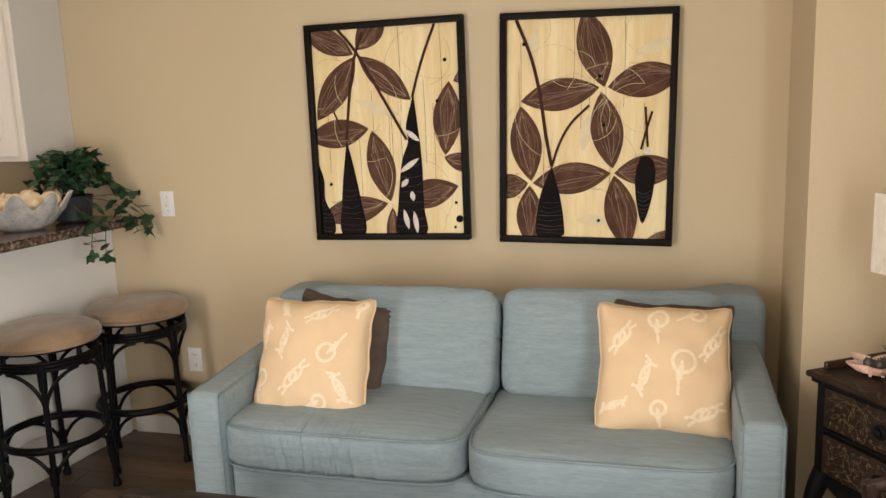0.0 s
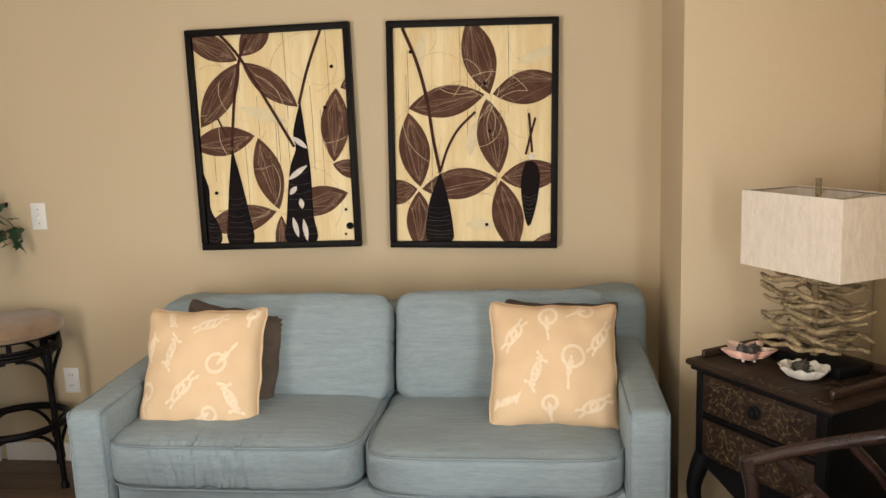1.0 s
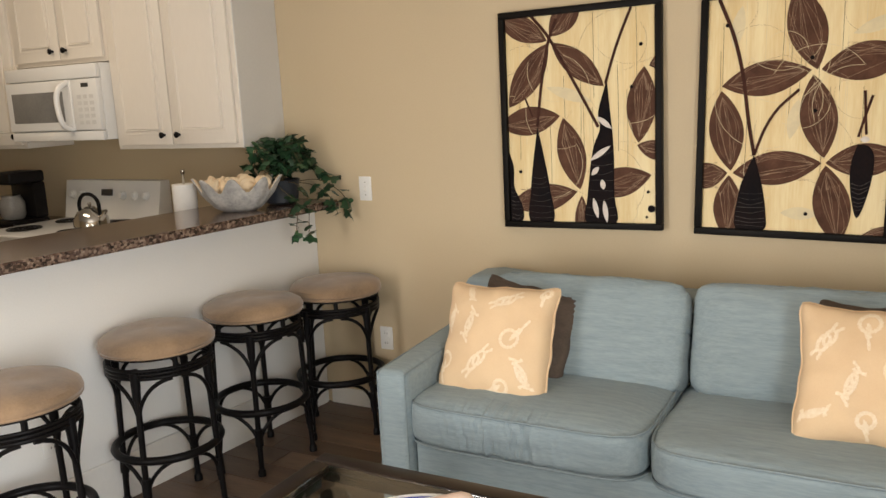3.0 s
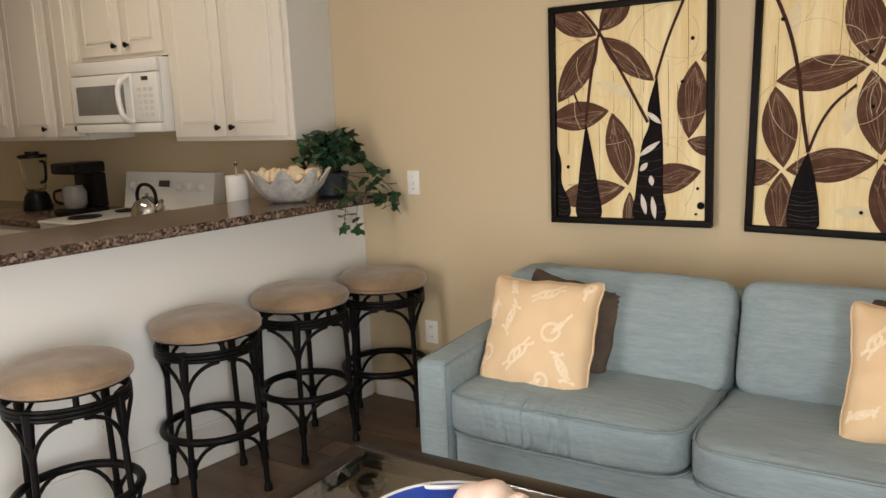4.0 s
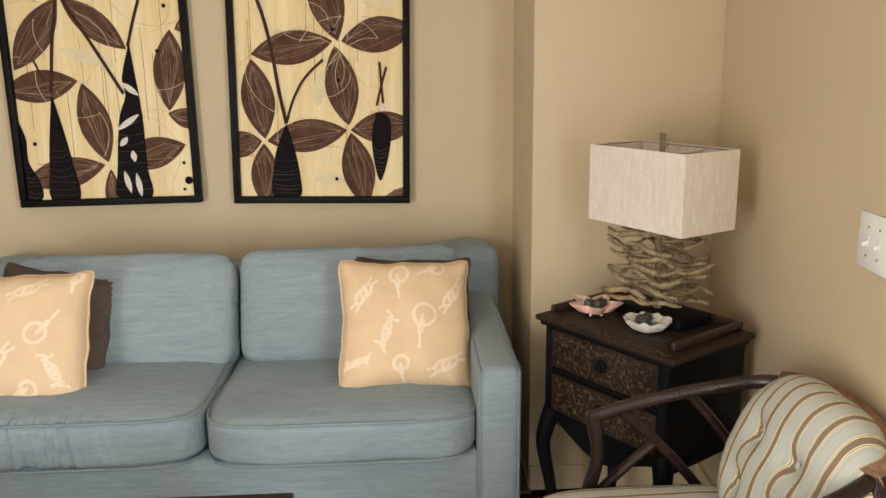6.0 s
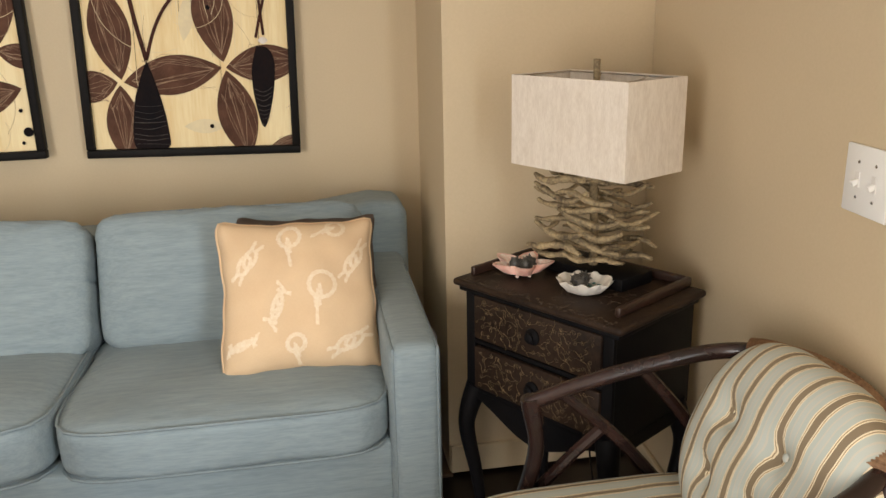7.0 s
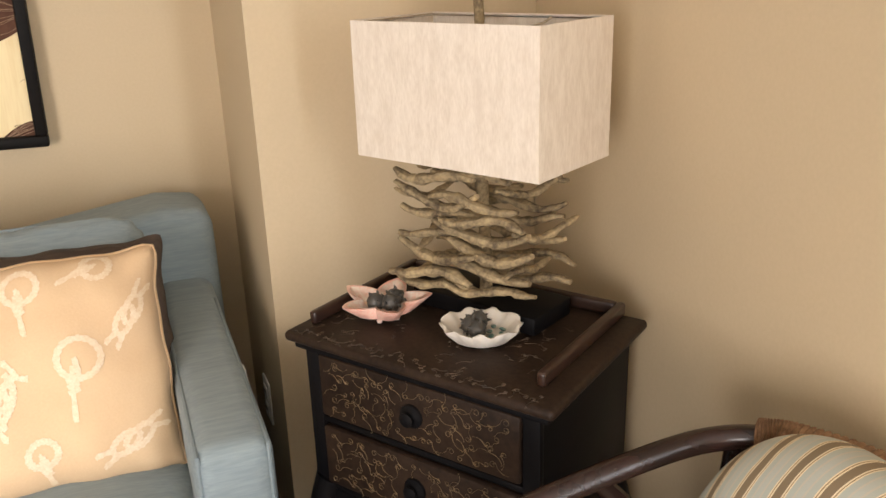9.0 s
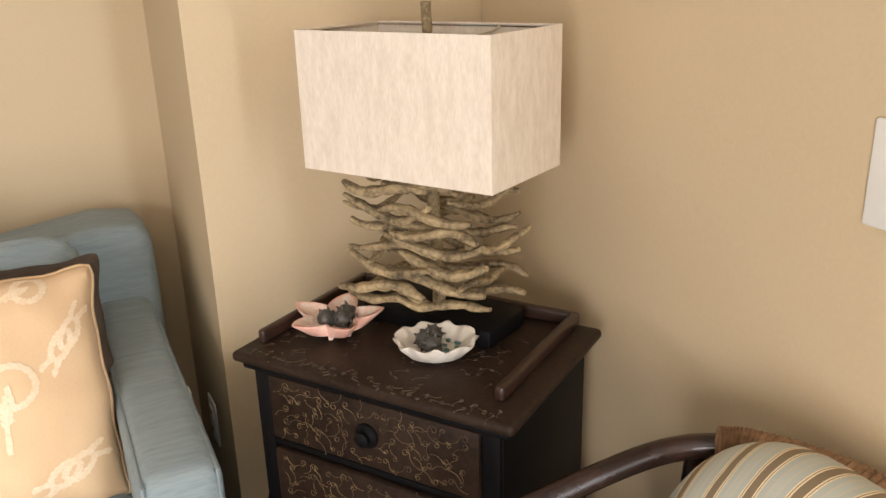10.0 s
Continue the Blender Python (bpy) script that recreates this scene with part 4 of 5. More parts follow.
    prof = [(-w / 2 + w * k / n, 0.437, 0.437 - 0.050 + 0.035 * math.cos(2 * math.pi * (k / n - 0.5)) * -1 + 0.0) for k in range(n + 1)]
    for y0, y1 in ((-d / 2 + 0.002, -d / 2 + 0.016),):
        vs = [[bm.verts.new((x, yy, zz)) for x, zt, zb in prof for zz in (zt, zb)] for yy in (y0, y1)]
        for k in range(n):
            a, b = vs
            bm.faces.new((a[2 * k], a[2 * k + 1], a[2 * k + 3], a[2 * k + 2]))
            bm.faces.new((b[2 * k + 2], b[2 * k + 3], b[2 * k + 1], b[2 * k]))
            bm.faces.new((a[2 * k + 1], b[2 * k + 1], b[2 * k + 3], a[2 * k + 3]))
    part("apron", bm, M_TBLACK, t)
    part("apron", box(w / 2 - 0.014, w / 2, -d / 2 + 0.02, d / 2, 0.40, 0.437), M_TBLACK, t)
    for sx in (-1, 1):
        for sy in (-1, 1):
            x, y = sx * (w / 2 - 0.02), sy * (d / 2 - 0.02)
            ox, oy = sx * 0.7, sy * 0.7
            pts = bend([(x, y, 0.45), (x + ox * 0.022, y + oy * 0.022, 0.385), (x + ox * 0.03, y + oy * 0.03, 0.32), (x + ox * 0.005, y + oy * 0.005, 0.18), (x - ox * 0.004, y - oy * 0.004, 0.07), (x + ox * 0.022, y + oy * 0.022, 0.008)], 5)
            rs = [0.030 - 0.017 * min(1, k / 20) + (0.004 if k > 22 else 0) for k in range(len(pts))]
            part("leg", tube(bmesh.new(), pts, rs, 12), M_TBLACK, t, "black cabriole leg")
    for x0, x1, y0, y1 in ((-W / 2 + 0.020, -W / 2 + 0.034, -D / 2 + 0.045, D / 2 - 0.004), (W / 2 - 0.054, W / 2 - 0.039, -D / 2 + 0.052, D / 2 - 0.004), (-W / 2 + 0.034, W / 2 - 0.054, D / 2 - 0.020, D / 2 - 0.004)):
        part("gallery_rail", box(x0, x1, y0, y1, Z + 0.0005, Z + 0.024, 0.005, 3), M_TWOOD, t, "dark red-brown wooden rail")


end_table()


# ---- driftwood lamp ----
def lamp():
    t = thing("table_lamp", pose(1.410, -0.932, 0.738, 0, 0, -61.0), "driftwood table lamp with a rectangular linen shade, on the end table", "lamp")
    part("base", box(-0.128, 0.128, -0.036, 0.080, 0, 0.032, 0.005, 2), M_TBLACK, t, "black wooden base")
    part("stem", tube(bmesh.new(), [(0, 0.01, 0.02), (0.002, 0.008, 0.12), (-0.002, 0.004, 0.24), (0, 0, 0.36)], [0.012, 0.0105, 0.011, 0.010], 10), M_DRIFT, t)
    rnd = random.Random(11)

    def branch(x, y, z, L, ang, amp, ph, r):
        """A weathered stick: a wavy flattened rod with knuckles and blunt broken ends."""
        n, pts, rs = 20, [], []
        curl = rnd.choice((-0.3, 0.4, 1.0))
        for q in range(n + 1):
            f = -1 + 2 * q / n
            u, v = f * L, 0.5 * amp * math.sin(f * 2.6 + ph * 1.7)
            pts.append((x + u * math.cos(ang) - v * math.sin(ang), y + u * math.sin(ang) + v * math.cos(ang), z + amp * math.sin(f * 2.9 + ph) + 0.012 * curl * abs(f) ** 3 + rnd.uniform(-0.0012, 0.0012)))
            rs.append(r * (0.86 + 0.26 * math.sin(f * 6 + ph * 2) ** 2) * (1 - 0.5 * abs(f) ** 3) * rnd.uniform(0.93, 1.07))
        part("driftwood_branch", tube(bmesh.new(), pts, rs, 9, 0.72), M_DRIFT, t)

    for lay in range(8):
        z = 0.056 + lay * 0.0315
        wide = 0.138 - 0.0035 * lay
        for y in (-0.066, 0.062):                 # two overlapping sticks along each long side
            off = rnd.uniform(-0.025, 0.025)
            for sg in (-1, 1):
                L = rnd.uniform(0.078, 0.105)
                branch(sg * (wide - L) + off * 0.3, y + rnd.uniform(-0.012, 0.012), z + rnd.uniform(-0.008, 0.008) + (0.010 if sg > 0 else 0), L, rnd.uniform(-0.11, 0.11), rnd.uniform(0.006, 0.0105), rnd.choice((0.3, 3.2, 4.6)) + rnd.uniform(-0.5, 0.5), rnd.uniform(0.0092, 0.0128))
        for x in ((-0.105,), (0.10,))[lay % 2]:      # a short cross stick at one end
            branch(x + rnd.uniform(-0.02, 0.02), rnd.uniform(-0.01, 0.01), z + 0.015, rnd.uniform(0.06, 0.078), math.pi / 2 + rnd.uniform(-0.3, 0.3), 0.008, rnd.uniform(0, 6), 0.0085)
    z0, z1, w, d, th = 0.277, 0.492, 0.350, 0.206, 0.003
    sh = bmesh.new()
    loops = [[sh.verts.new((sx * (w / 2 - o), sy * (d / 2 - o), z)) for sx, sy in ((-1, -1), (1, -1), (1, 1), (-1, 1))] for o, z in ((0, z0), (0, z1), (th, z1), (th, z0))]
    for q in range(4):
        lo, hi = loops[q], loops[(q + 1) % 4]
        for k in range(4):
            sh.faces.new((lo[k], lo[(k + 1) % 4], hi[(k + 1) % 4], hi[k]))
    shade = part("shade", sh, M_SHADE, t, "rectangular natural linen shade", smooth=False)
    for z in (z0 + 0.004, z1 - 0.004):
        p = [(-w / 2 + 0.004, -d / 2 + 0.004, z), (w / 2 - 0.004, -d / 2 + 0.004, z), (w / 2 - 0.004, d / 2 - 0.004, z), (-w / 2 + 0.004, d / 2 - 0.004, z), (-w / 2 + 0.004, -d / 2 + 0.004, z)]
        part("wire_rim", tube(bmesh.new(), p, 0.0022, 6), M_STEEL, shade)
    for y in (-d / 2 + 0.004, d / 2 - 0.004):
        part("spider_wire", tube(bmesh.new(), bend([(0, 0, 0.475), (0.03, y * 0.3, 0.472), (0.06, y * 0.8, 0.478), (0.07, y, z1 - 0.004)], 6), 0.002, 6), M_STEEL, shade)
        part("spider_wire", tube(bmesh.new(), bend([(0, 0, 0.475), (-0.03, y * 0.3, 0.472), (-0.06, y * 0.8, 0.478), (-0.07, y, z1 - 0.004)], 6), 0.002, 6), M_STEEL, shade)
    part("harp", tube(bmesh.new(), bend([(0, 0, 0.33), (0.045, 0, 0.37), (0.05, 0, 0.43), (0, 0, 0.475)], 6), 0.0022, 6), M_STEEL, t)
    part("harp", tube(bmesh.new(), bend([(0, 0, 0.33), (-0.045, 0, 0.37), (-0.05, 0, 0.43), (0, 0, 0.475)], 6), 0.0022, 6), M_STEEL, t)
    part("bulb", lathe(bmesh.new(), [(0.012, 0.35), (0.014, 0.365), (0.027, 0.40), (0.027, 0.415), (0.015, 0.432), (0.004, 0.436)], (0, 0, 0), 16), M_PLASTIC, t)
    part("finial", tube(bmesh.new(), [(0, 0, 0.475), (0.001, 0, 0.49), (-0.001, 0.001, 0.51), (0, 0, 0.528)], [0.0075, 0.0085, 0.008, 0.0085], 10), M_DRIFT, t, "driftwood finial")
    c = thing("lamp_cord", pose(1.52, -0.70, 0.0), "thin black lamp cord hanging behind the end table", "cord")
    part("wire", tube(bmesh.new(), bend([(0.0, 0.0, 0.70), (0.03, 0.03, 0.5), (0.02, 0.04, 0.3), (0.0, 0.02, 0.12), (-0.02, -0.1, 0.004)], 8), 0.003, 6), M_BLACK, c)


lamp()


# ---- dishes on the end table ----
def snail(name, x, y, z, s, turn):
    t = thing(name, pose(x, y, z, 70, 0, turn), "small spiky dark grey sea shell in the dish", "shell", "grey shells in the dishes")

    rs = random.Random(int(turn * 7) % 97)
    prof = [(0.15, -0.9), (0.62, -0.7), (0.92, -0.3), (1.0, 0.1), (0.86, 0.5), (0.60, 0.75), (0.42, 0.85), (0.30, 1.05), (0.05, 1.2)]
    part("body", lathe(bmesh.new(), [(r * s, z_ * s) for r, z_ in prof], (0, 0, 0), 20), M_SNAIL, t)
    for k in range(14):
        a, h = 2.4 * k, -0.5 + 1.1 * k / 13
        d = Vector((math.cos(a), math.sin(a), 0.35 * h))
        p = Vector((0, 0, h * s)) + d * s * 0.82 * math.sqrt(max(0.2, 1 - h * h * 0.8))
        part("spike", tube(bmesh.new(), [p, p + d * s * rs.uniform(0.34, 0.5)], [s * 0.2, s * 0.05], 6), M_SNAIL, t)


def starfish_dish():
    t = thing("starfish_dish", pose(1.250, -0.876, 0.739, 0, 0, -21), "pink and white starfish-shaped dish on the end table", "dish")
    R = 0.060

    def star(a, k):
        c = abs(((a / (2 * math.pi) * 5 + 0.5) % 1.0) - 0.5) * 2       # 0 on an arm, 1 between two arms
        return 1 + k * (0.36 * (1 - c) ** 1.3 - 0.30 * c ** 1.6), 1 - c

    def wob(a, i):
        s_, arm = star(a, (0.25, 0.55, 0.95, 1.0, 1.0, 0.7, 0.2)[i])
        return s_, (0, 0.002, 0.006, 0.006, 0.006, 0.001, 0)[i] * arm
    part("bowl", lathe(bmesh.new(), [(R * 0.45, 0.006), (R * 0.70, 0.010), (R * 1.0, 0.030), (R * 1.02, 0.034), (R * 0.94, 0.033), (R * 0.62, 0.017), (R * 0.1, 0.013)], (0, 0, 0), 100, wob), M_PEARL, t)
    part("lining", lathe(bmesh.new(), [(R * 0.90, 0.0335), (R * 0.61, 0.0182), (R * 0.1, 0.0145)], (0, 0, 0), 100, lambda a, i: wob(a, i + 4), False), M_STARIN, t, "cream dotted inside of the dish")
    for k in range(5):
        a = 2 * math.pi * (k + 0.5) / 5
        part("foot", lathe(bmesh.new(), [(0.004, 0), (0.005, 0.004), (0.003, 0.012)], (0.026 * math.cos(a), 0.026 * math.sin(a), 0), 10), M_STARIN, t)
    for x, y in ((1.232, -0.884), (1.254, -0.898), (1.268, -0.880)):
        snail("grey_shell", x, y, 0.772, 0.0165, 40 + x * 900)


def shell_dish():
    t = thing("shell_dish", pose(1.358, -1.036, 0.739, 0, 0, -30), "white ceramic clam-shell dish holding shells and sea glass", "dish")
    R = 0.058

    def wob(a, i):
        k = (0, 0.01, 0.025, 0.035, 0.025, 0.015, 0)[i]
        return (1 + k * math.cos(a * 15) + 0.10 * math.cos(2 * a) * (i > 0), 0.0030 * math.cos(a * 9 + 1) * (i in (2, 3, 4)))
    part("bowl", lathe(bmesh.new(), [(R * 0.45, 0), (R * 0.7, 0.006), (R * 1.0, 0.028), (R * 1.03, 0.033), (R * 0.94, 0.032), (R * 0.65, 0.013), (R * 0.08, 0.008)], (0, 0, 0), 96, wob), M_SHELLW, t)
    for x, y in ((1.342, -1.030), (1.362, -1.018), (1.345, -1.050)):
        snail("grey_shell", x, y, 0.768, 0.0150, x * 800)
    rnd = random.Random(3)
    for k in range(7):
        g = thing("sea_glass_piece", pose(1.377 + rnd.uniform(-0.014, 0.016), -1.042 + rnd.uniform(-0.018, 0.018), 0.756, rnd.uniform(-20, 20), rnd.uniform(-20, 20), rnd.uniform(0, 180)), "small frosted green sea glass piece in the dish", "sea glass", "sea glass in the shell dish")
        part("pebble", soft(0.011, 0.008, 0.005, 3, 3.0), M_SEAGLASS, g)


starfish_dish()
shell_dish()


# ---- rattan armchair ----
def armchair():
    t = thing("rattan_armchair", pose(1.30, -1.65, 0, 0, 0, 0), "dark rattan armchair with striped cushions beside the end table", "armchair")
    o = Vector((1.30, -1.65, 0))

    def P(*pts):
        return bend([Vector(p) - o for p in pts], 8)
    part("top_rail", tube(bmesh.new(), P((1.13, -1.35, 0.632), (1.24, -1.365, 0.672), (1.38, -1.385, 0.710), (1.50, -1.41, 0.735), (1.565, -1.47, 0.75), (1.600, -1.58, 0.76), (1.605, -1.69, 0.755), (1.575, -1.79, 0.735), (1.50, -1.85, 0.71), (1.36, -1.885, 0.675), (1.14, -1.91, 0.632)), 0.0160, 12), M_RATTAN, t)
    bind = P((1.545, -1.445, 0.745), (1.570, -1.48, 0.751), (1.600, -1.58, 0.76), (1.605, -1.69, 0.755), (1.575, -1.79, 0.735), (1.52, -1.84, 0.716))
    bind = [a.lerp(b, f) for a, b in zip(bind, bind[1:]) for f in (0.0, 0.34, 0.67)]
    part("rattan_binding", tube(bmesh.new(), bind, [0.0235 + 0.0035 * (k % 2) for k in range(len(bind))], 14), M_WRAP, t, "woven brown rattan binding")
    for y, s in ((-1.35, 1), (-1.91, -1)):
        part("front_leg", tube(bmesh.new(), P((1.135, y, 0.635), (1.15, y, 0.52), (1.10, y, 0.33), (1.08, y, 0.14), (1.07, y, 0.0)), 0.0165, 10), M_RATTAN, t)
        part("joint_binding", tube(bmesh.new(), [Vector((1.137, y, 0.645)) - o, Vector((1.148, y, 0.585)) - o], 0.0195, 12), M_RATTAN, t)
        part("brace", tube(bmesh.new(), P((1.20, y - 0.01 * s, 0.655), (1.32, y - 0.01 * s, 0.54), (1.42, y - 0.01 * s, 0.42)), 0.0125, 8), M_RATTAN, t)
        part("brace", tube(bmesh.new(), P((1.10, y, 0.38), (1.22, y, 0.50), (1.30, y, 0.57)), 0.0125, 8), M_RATTAN, t)
        part("brace", tube(bmesh.new(), P((1.36, y - 0.03 * s, 0.695), (1.44, y - 0.03 * s, 0.60), (1.53, y - 0.03 * s, 0.47)), 0.0125, 8), M_RATTAN, t)
        part("back_leg", tube(bmesh.new(), P((1.54, y - 0.07 * s, 0.73), (1.53, y - 0.05 * s, 0.40), (1.52, y - 0.05 * s, 0.0)), 0.0165, 10), M_RATTAN, t)
        part("side_rail", tube(bmesh.new(), P((1.10, y, 0.33), (1.53, y - 0.04 * s, 0.31)), 0.015, 8), M_RATTAN, t)
    part("front_rail", tube(bmesh.new(), P((1.095, -1.35, 0.33), (1.095, -1.91, 0.33)), 0.015, 8), M_RATTAN, t)
    part("seat_deck", box(-0.20, 0.23, -0.24, 0.27, 0.325, 0.345, 0.004), M_RATTAN, t)
    part("seat_cushion", soft(0.56, 0.53, 0.115, 14, 5.0, 0.012, 0.004, 1.0), M_STRIPE, t, "cream, blue-green and tan striped seat cushion").matrix_basis = pose(-0.06, 0.0, 0.430, 0, 0, 2)

    def tuft(q):
        d = 0.0
        if q.z > 0.4:
            for a, b in ((-0.3, 0.35), (0.3, 0.35), (-0.3, -0.35), (0.3, -0.35)):
                d -= 0.034 * math.exp(-((q.x - a) ** 2 + (q.y - b) ** 2) / 0.018)
        return d
    bc = part("back_cushion", soft(0.41, 0.435, 0.15, 26, 2.9, 0.02, 0.022, 4.0, tuft), M_STRIPE, t, "tufted striped back cushion with rounded top")
    bc.matrix_basis = pose(0.195, 0.005, 0.608, 0, -70, 0)
    for a, b in ((-0.3, 0.35), (0.3, 0.35), (-0.3, -0.35), (0.3, -0.35)):
        part("button", lathe(bmesh.new(), [(0.006, 0), (0.0075, 0.003), (0.003, 0.006)], (a * 0.21, b * 0.235, 0.070), 10), M_STRIPE, bc)


armchair()


# ---- kitchen ----
def cab_door(parent, x0, x1, z0, z1, y, knob_x, knob_z):
    d = part("door", box(x0, x1, y - 0.02, y - 0.001, z0, z1, 0.003, 2), M_CAB, parent)
    f = 0.058
    bm = bmesh.new()
    for a, b, c, e in ((x0 + f, x1 - f, z0 + f - 0.006, z0 + f), (x0 + f, x1 - f, z1 - f, z1 - f + 0.006), (x0 + f - 0.006, x0 + f, z0 + f, z1 - f), (x1 - f, x1 - f + 0.006, z0 + f, z1 - f)):
        bx(bm, a, b, y - 0.0225, y - 0.0195, c, e)
    part("moulding", bm, M_CAB, d)
    part("raised_panel", box(x0 + f + 0.012, x1 - f - 0.012, y - 0.0285, y - 0.019, z0 + f + 0.012, z1 - f - 0.012, 0.008, 1), M_CAB, d)
    kb = lathe(bmesh.new(), [(0.007, 0), (0.006, 0.012), (0.014, 0.018), (0.0155, 0.024), (0.009, 0.029)], (0, 0, 0), 14)
    bmesh.ops.transform(kb, matrix=pose(knob_x, y - 0.02, knob_z, 90), verts=kb.verts[:])
    part("knob", kb, M_BLACK, d, "dark round knob")


def upper_cabinet(x0, x1, z0, doors, label):
    t = thing("upper_cabinet", pose(0, 0, 0), label, "cabinet", "white upper kitchen cabinets")
    part("body", box(x0, x1, -0.300, -0.002, z0, 2.40, 0.002, 1), M_CAB, t)
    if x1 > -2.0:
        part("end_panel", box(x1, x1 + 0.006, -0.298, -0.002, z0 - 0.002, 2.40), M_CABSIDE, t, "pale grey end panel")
    for a, b, kx in doors:
        cab_door(t, a, b, z0 + 0.022, 2.36, -0.300, kx, z0 + 0.068)


upper_cabinet(-2.742, -1.920, 1.322, ((-2.340, -1.944, -2.295), (-2.722, -2.348, -2.394)), "tall white raised-panel upper cabinet on the kitchen wall")
upper_cabinet(-3.467, -2.745, 1.765, ((-3.075, -2.765, -3.028), (-3.447, -3.083, -3.130)), "short white upper cabinet over the microwave")
upper_cabinet(-4.60, -3.470, 1.335, ((-3.735, -3.490, -3.525), (-4.19, -3.76, -3.85), (-4.585, -4.20, -4.555)), "white raised-panel upper cabinet at the kitchen's far end")


def microwave():
    t = thing("microwave", pose(-3.098, -0.385, 1.372), "white over-range microwave hung below the short cabinet", "microwave")
    W, Hh = 0.716, 0.384
    part("body", box(-W / 2, W / 2, 0.02, 0.38, 0.004, Hh, 0.006), M_APPL, t)
    d = part("door", box(-W / 2 + 0.002, W / 2 - 0.20, -0.012, 0.02, 0.055, Hh - 0.075, 0.008, 3), M_APPL, t)
    part("window", box(-W / 2 + 0.05, W / 2 - 0.26, -0.014, -0.011, 0.10, Hh - 0.13, 0.001), M_APPDARK, d, "grey mesh window")
    part("handle", tube(bmesh.new(), bend([(W / 2 - 0.222, -0.008, Hh - 0.085), (W / 2 - 0.224, -0.06, Hh - 0.12), (W / 2 - 0.232, -0.072, 0.20), (W / 2 - 0.222, -0.06, 0.09), (W / 2 - 0.214, -0.008, 0.06)], 6), 0.0145, 10), M_APPL, d, "curved white handle")
    p = part("control_panel", box(W / 2 - 0.197, W / 2 - 0.002, -0.010, 0.02, 0.055, Hh - 0.075, 0.006, 2), M_APPL, t)
    part("display", box(W / 2 - 0.115, W / 2 - 0.065, -0.0125, -0.0095, Hh - 0.115, Hh - 0.095), M_SLOT, p)
    bm = bmesh.new()
    for i in range(3):
        for j in range(5):
            bx(bm, W / 2 - 0.155 + 0.045 * i, W / 2 - 0.125 + 0.045 * i, -0.0115, -0.0095, 0.085 + 0.032 * j, 0.104 + 0.032 * j)
    part("keypad", bm, M_CABSIDE, p)
    bm = box(-W / 2 + 0.002, W / 2 - 0.002, -0.006, 0.02, Hh - 0.071, Hh - 0.002, 0.006, 2)
    part("vent_grille", bm, M_APPL, t)
    part("bottom_trim", box(-W / 2 + 0.002, W / 2 - 0.002, -0.006, 0.02, 0.004, 0.052, 0.006, 2), M_APPL, t)


microwave()


def stove():
    t = thing("stove", pose(-3.112, -0.655, 0), "white electric stove with a rear control panel", "stove")
    W = 0.758
    part("body", box(-W / 2, W / 2, 0.0, 0.60, 0.06, 0.905, 0.004), M_APPL, t)
    part("cooktop", box(-W / 2 - 0.002, W / 2 + 0.002, -0.012, 0.605, 0.906, 0.922, 0.006, 3), M_APPL, t, "white enamel cooktop")
    d = part("oven_door", box(-W / 2 + 0.01, W / 2 - 0.01, -0.03, -0.001, 0.24, 0.83, 0.006), M_APPL, t)
    part("handle", tube(bmesh.new(), [(-0.3, -0.06, 0.79), (0.3, -0.06, 0.79)], 0.012, 10), M_APPL, d)
    for x, y, r in ((-0.19, 0.15, 0.09), (0.19, 0.15, 0.075), (-0.19, 0.43, 0.075), (0.19, 0.43, 0.09)):
        bm = bmesh.new()
        for q in (0.35, 0.55, 0.75, 0.95):
            ringtube(bm, (x, y, 0.929), r * q, 0.004, 24, 6)
        part("burner", bm, M_BLACK, t)
    bm = bmesh.new()
    prism(bm, [(0.545, 0.924), (0.648, 0.924), (0.648, 1.135), (0.585, 1.135)], -W / 2, W / 2)
    bmesh.ops.transform(bm, matrix=Matrix(((0, 0, 1, 0), (1, 0, 0, 0), (0, 1, 0, 0), (0, 0, 0, 1))), verts=bm.verts[:])
    g = part("control_panel", bm, M_APPL, t, smooth=False)
    for x in (-0.31, -0.23, 0.10, 0.19, 0.28):
        kb = lathe(bmesh.new(), [(0.026, 0), (0.026, 0.006), (0.019, 0.010), (0.017, 0.026), (0.012, 0.028)], (0, 0, 0), 18)
        bmesh.ops.transform(kb, matrix=pose(x, 0.566, 1.055, 79), verts=kb.verts[:])
        part("knob", kb, M_APPL, g)
    part("clock", bx(bmesh.new(), -0.07, 0.02, -0.004, 0.002, -0.018, 0.018, 0.002, 1, pose(0, 0.566, 1.07, -11)), M_SLOT, g, "small dark clock display")
    part("kick_plate", box(-W / 2 + 0.02, W / 2 - 0.02, 0.03, 0.05, 0.0, 0.06), M_APPL, t)


stove()


def base_cabinet(m, W, D, label):
    t = thing("base_cabinet", m, label, "cabinet", "white base kitchen cabinets")
    part("body", box(0, W, 0, D, 0.09, 0.868, 0.002, 1), M_CAB, t)
    part("plinth", box(0.005, W - 0.005, 0.06, D, 0, 0.088), M_TRIM, t)
    n = max(1, round(W / 0.45))
    for k in range(n):
        a, b = 0.008 + k * W / n, (k + 1) * W / n - 0.008
        cab_door(t, a, b, 0.11, 0.66, 0.0, b - 0.03, 0.62)
        part("drawer", box(a, b, -0.02, -0.001, 0.68, 0.85, 0.004), M_CAB, t)


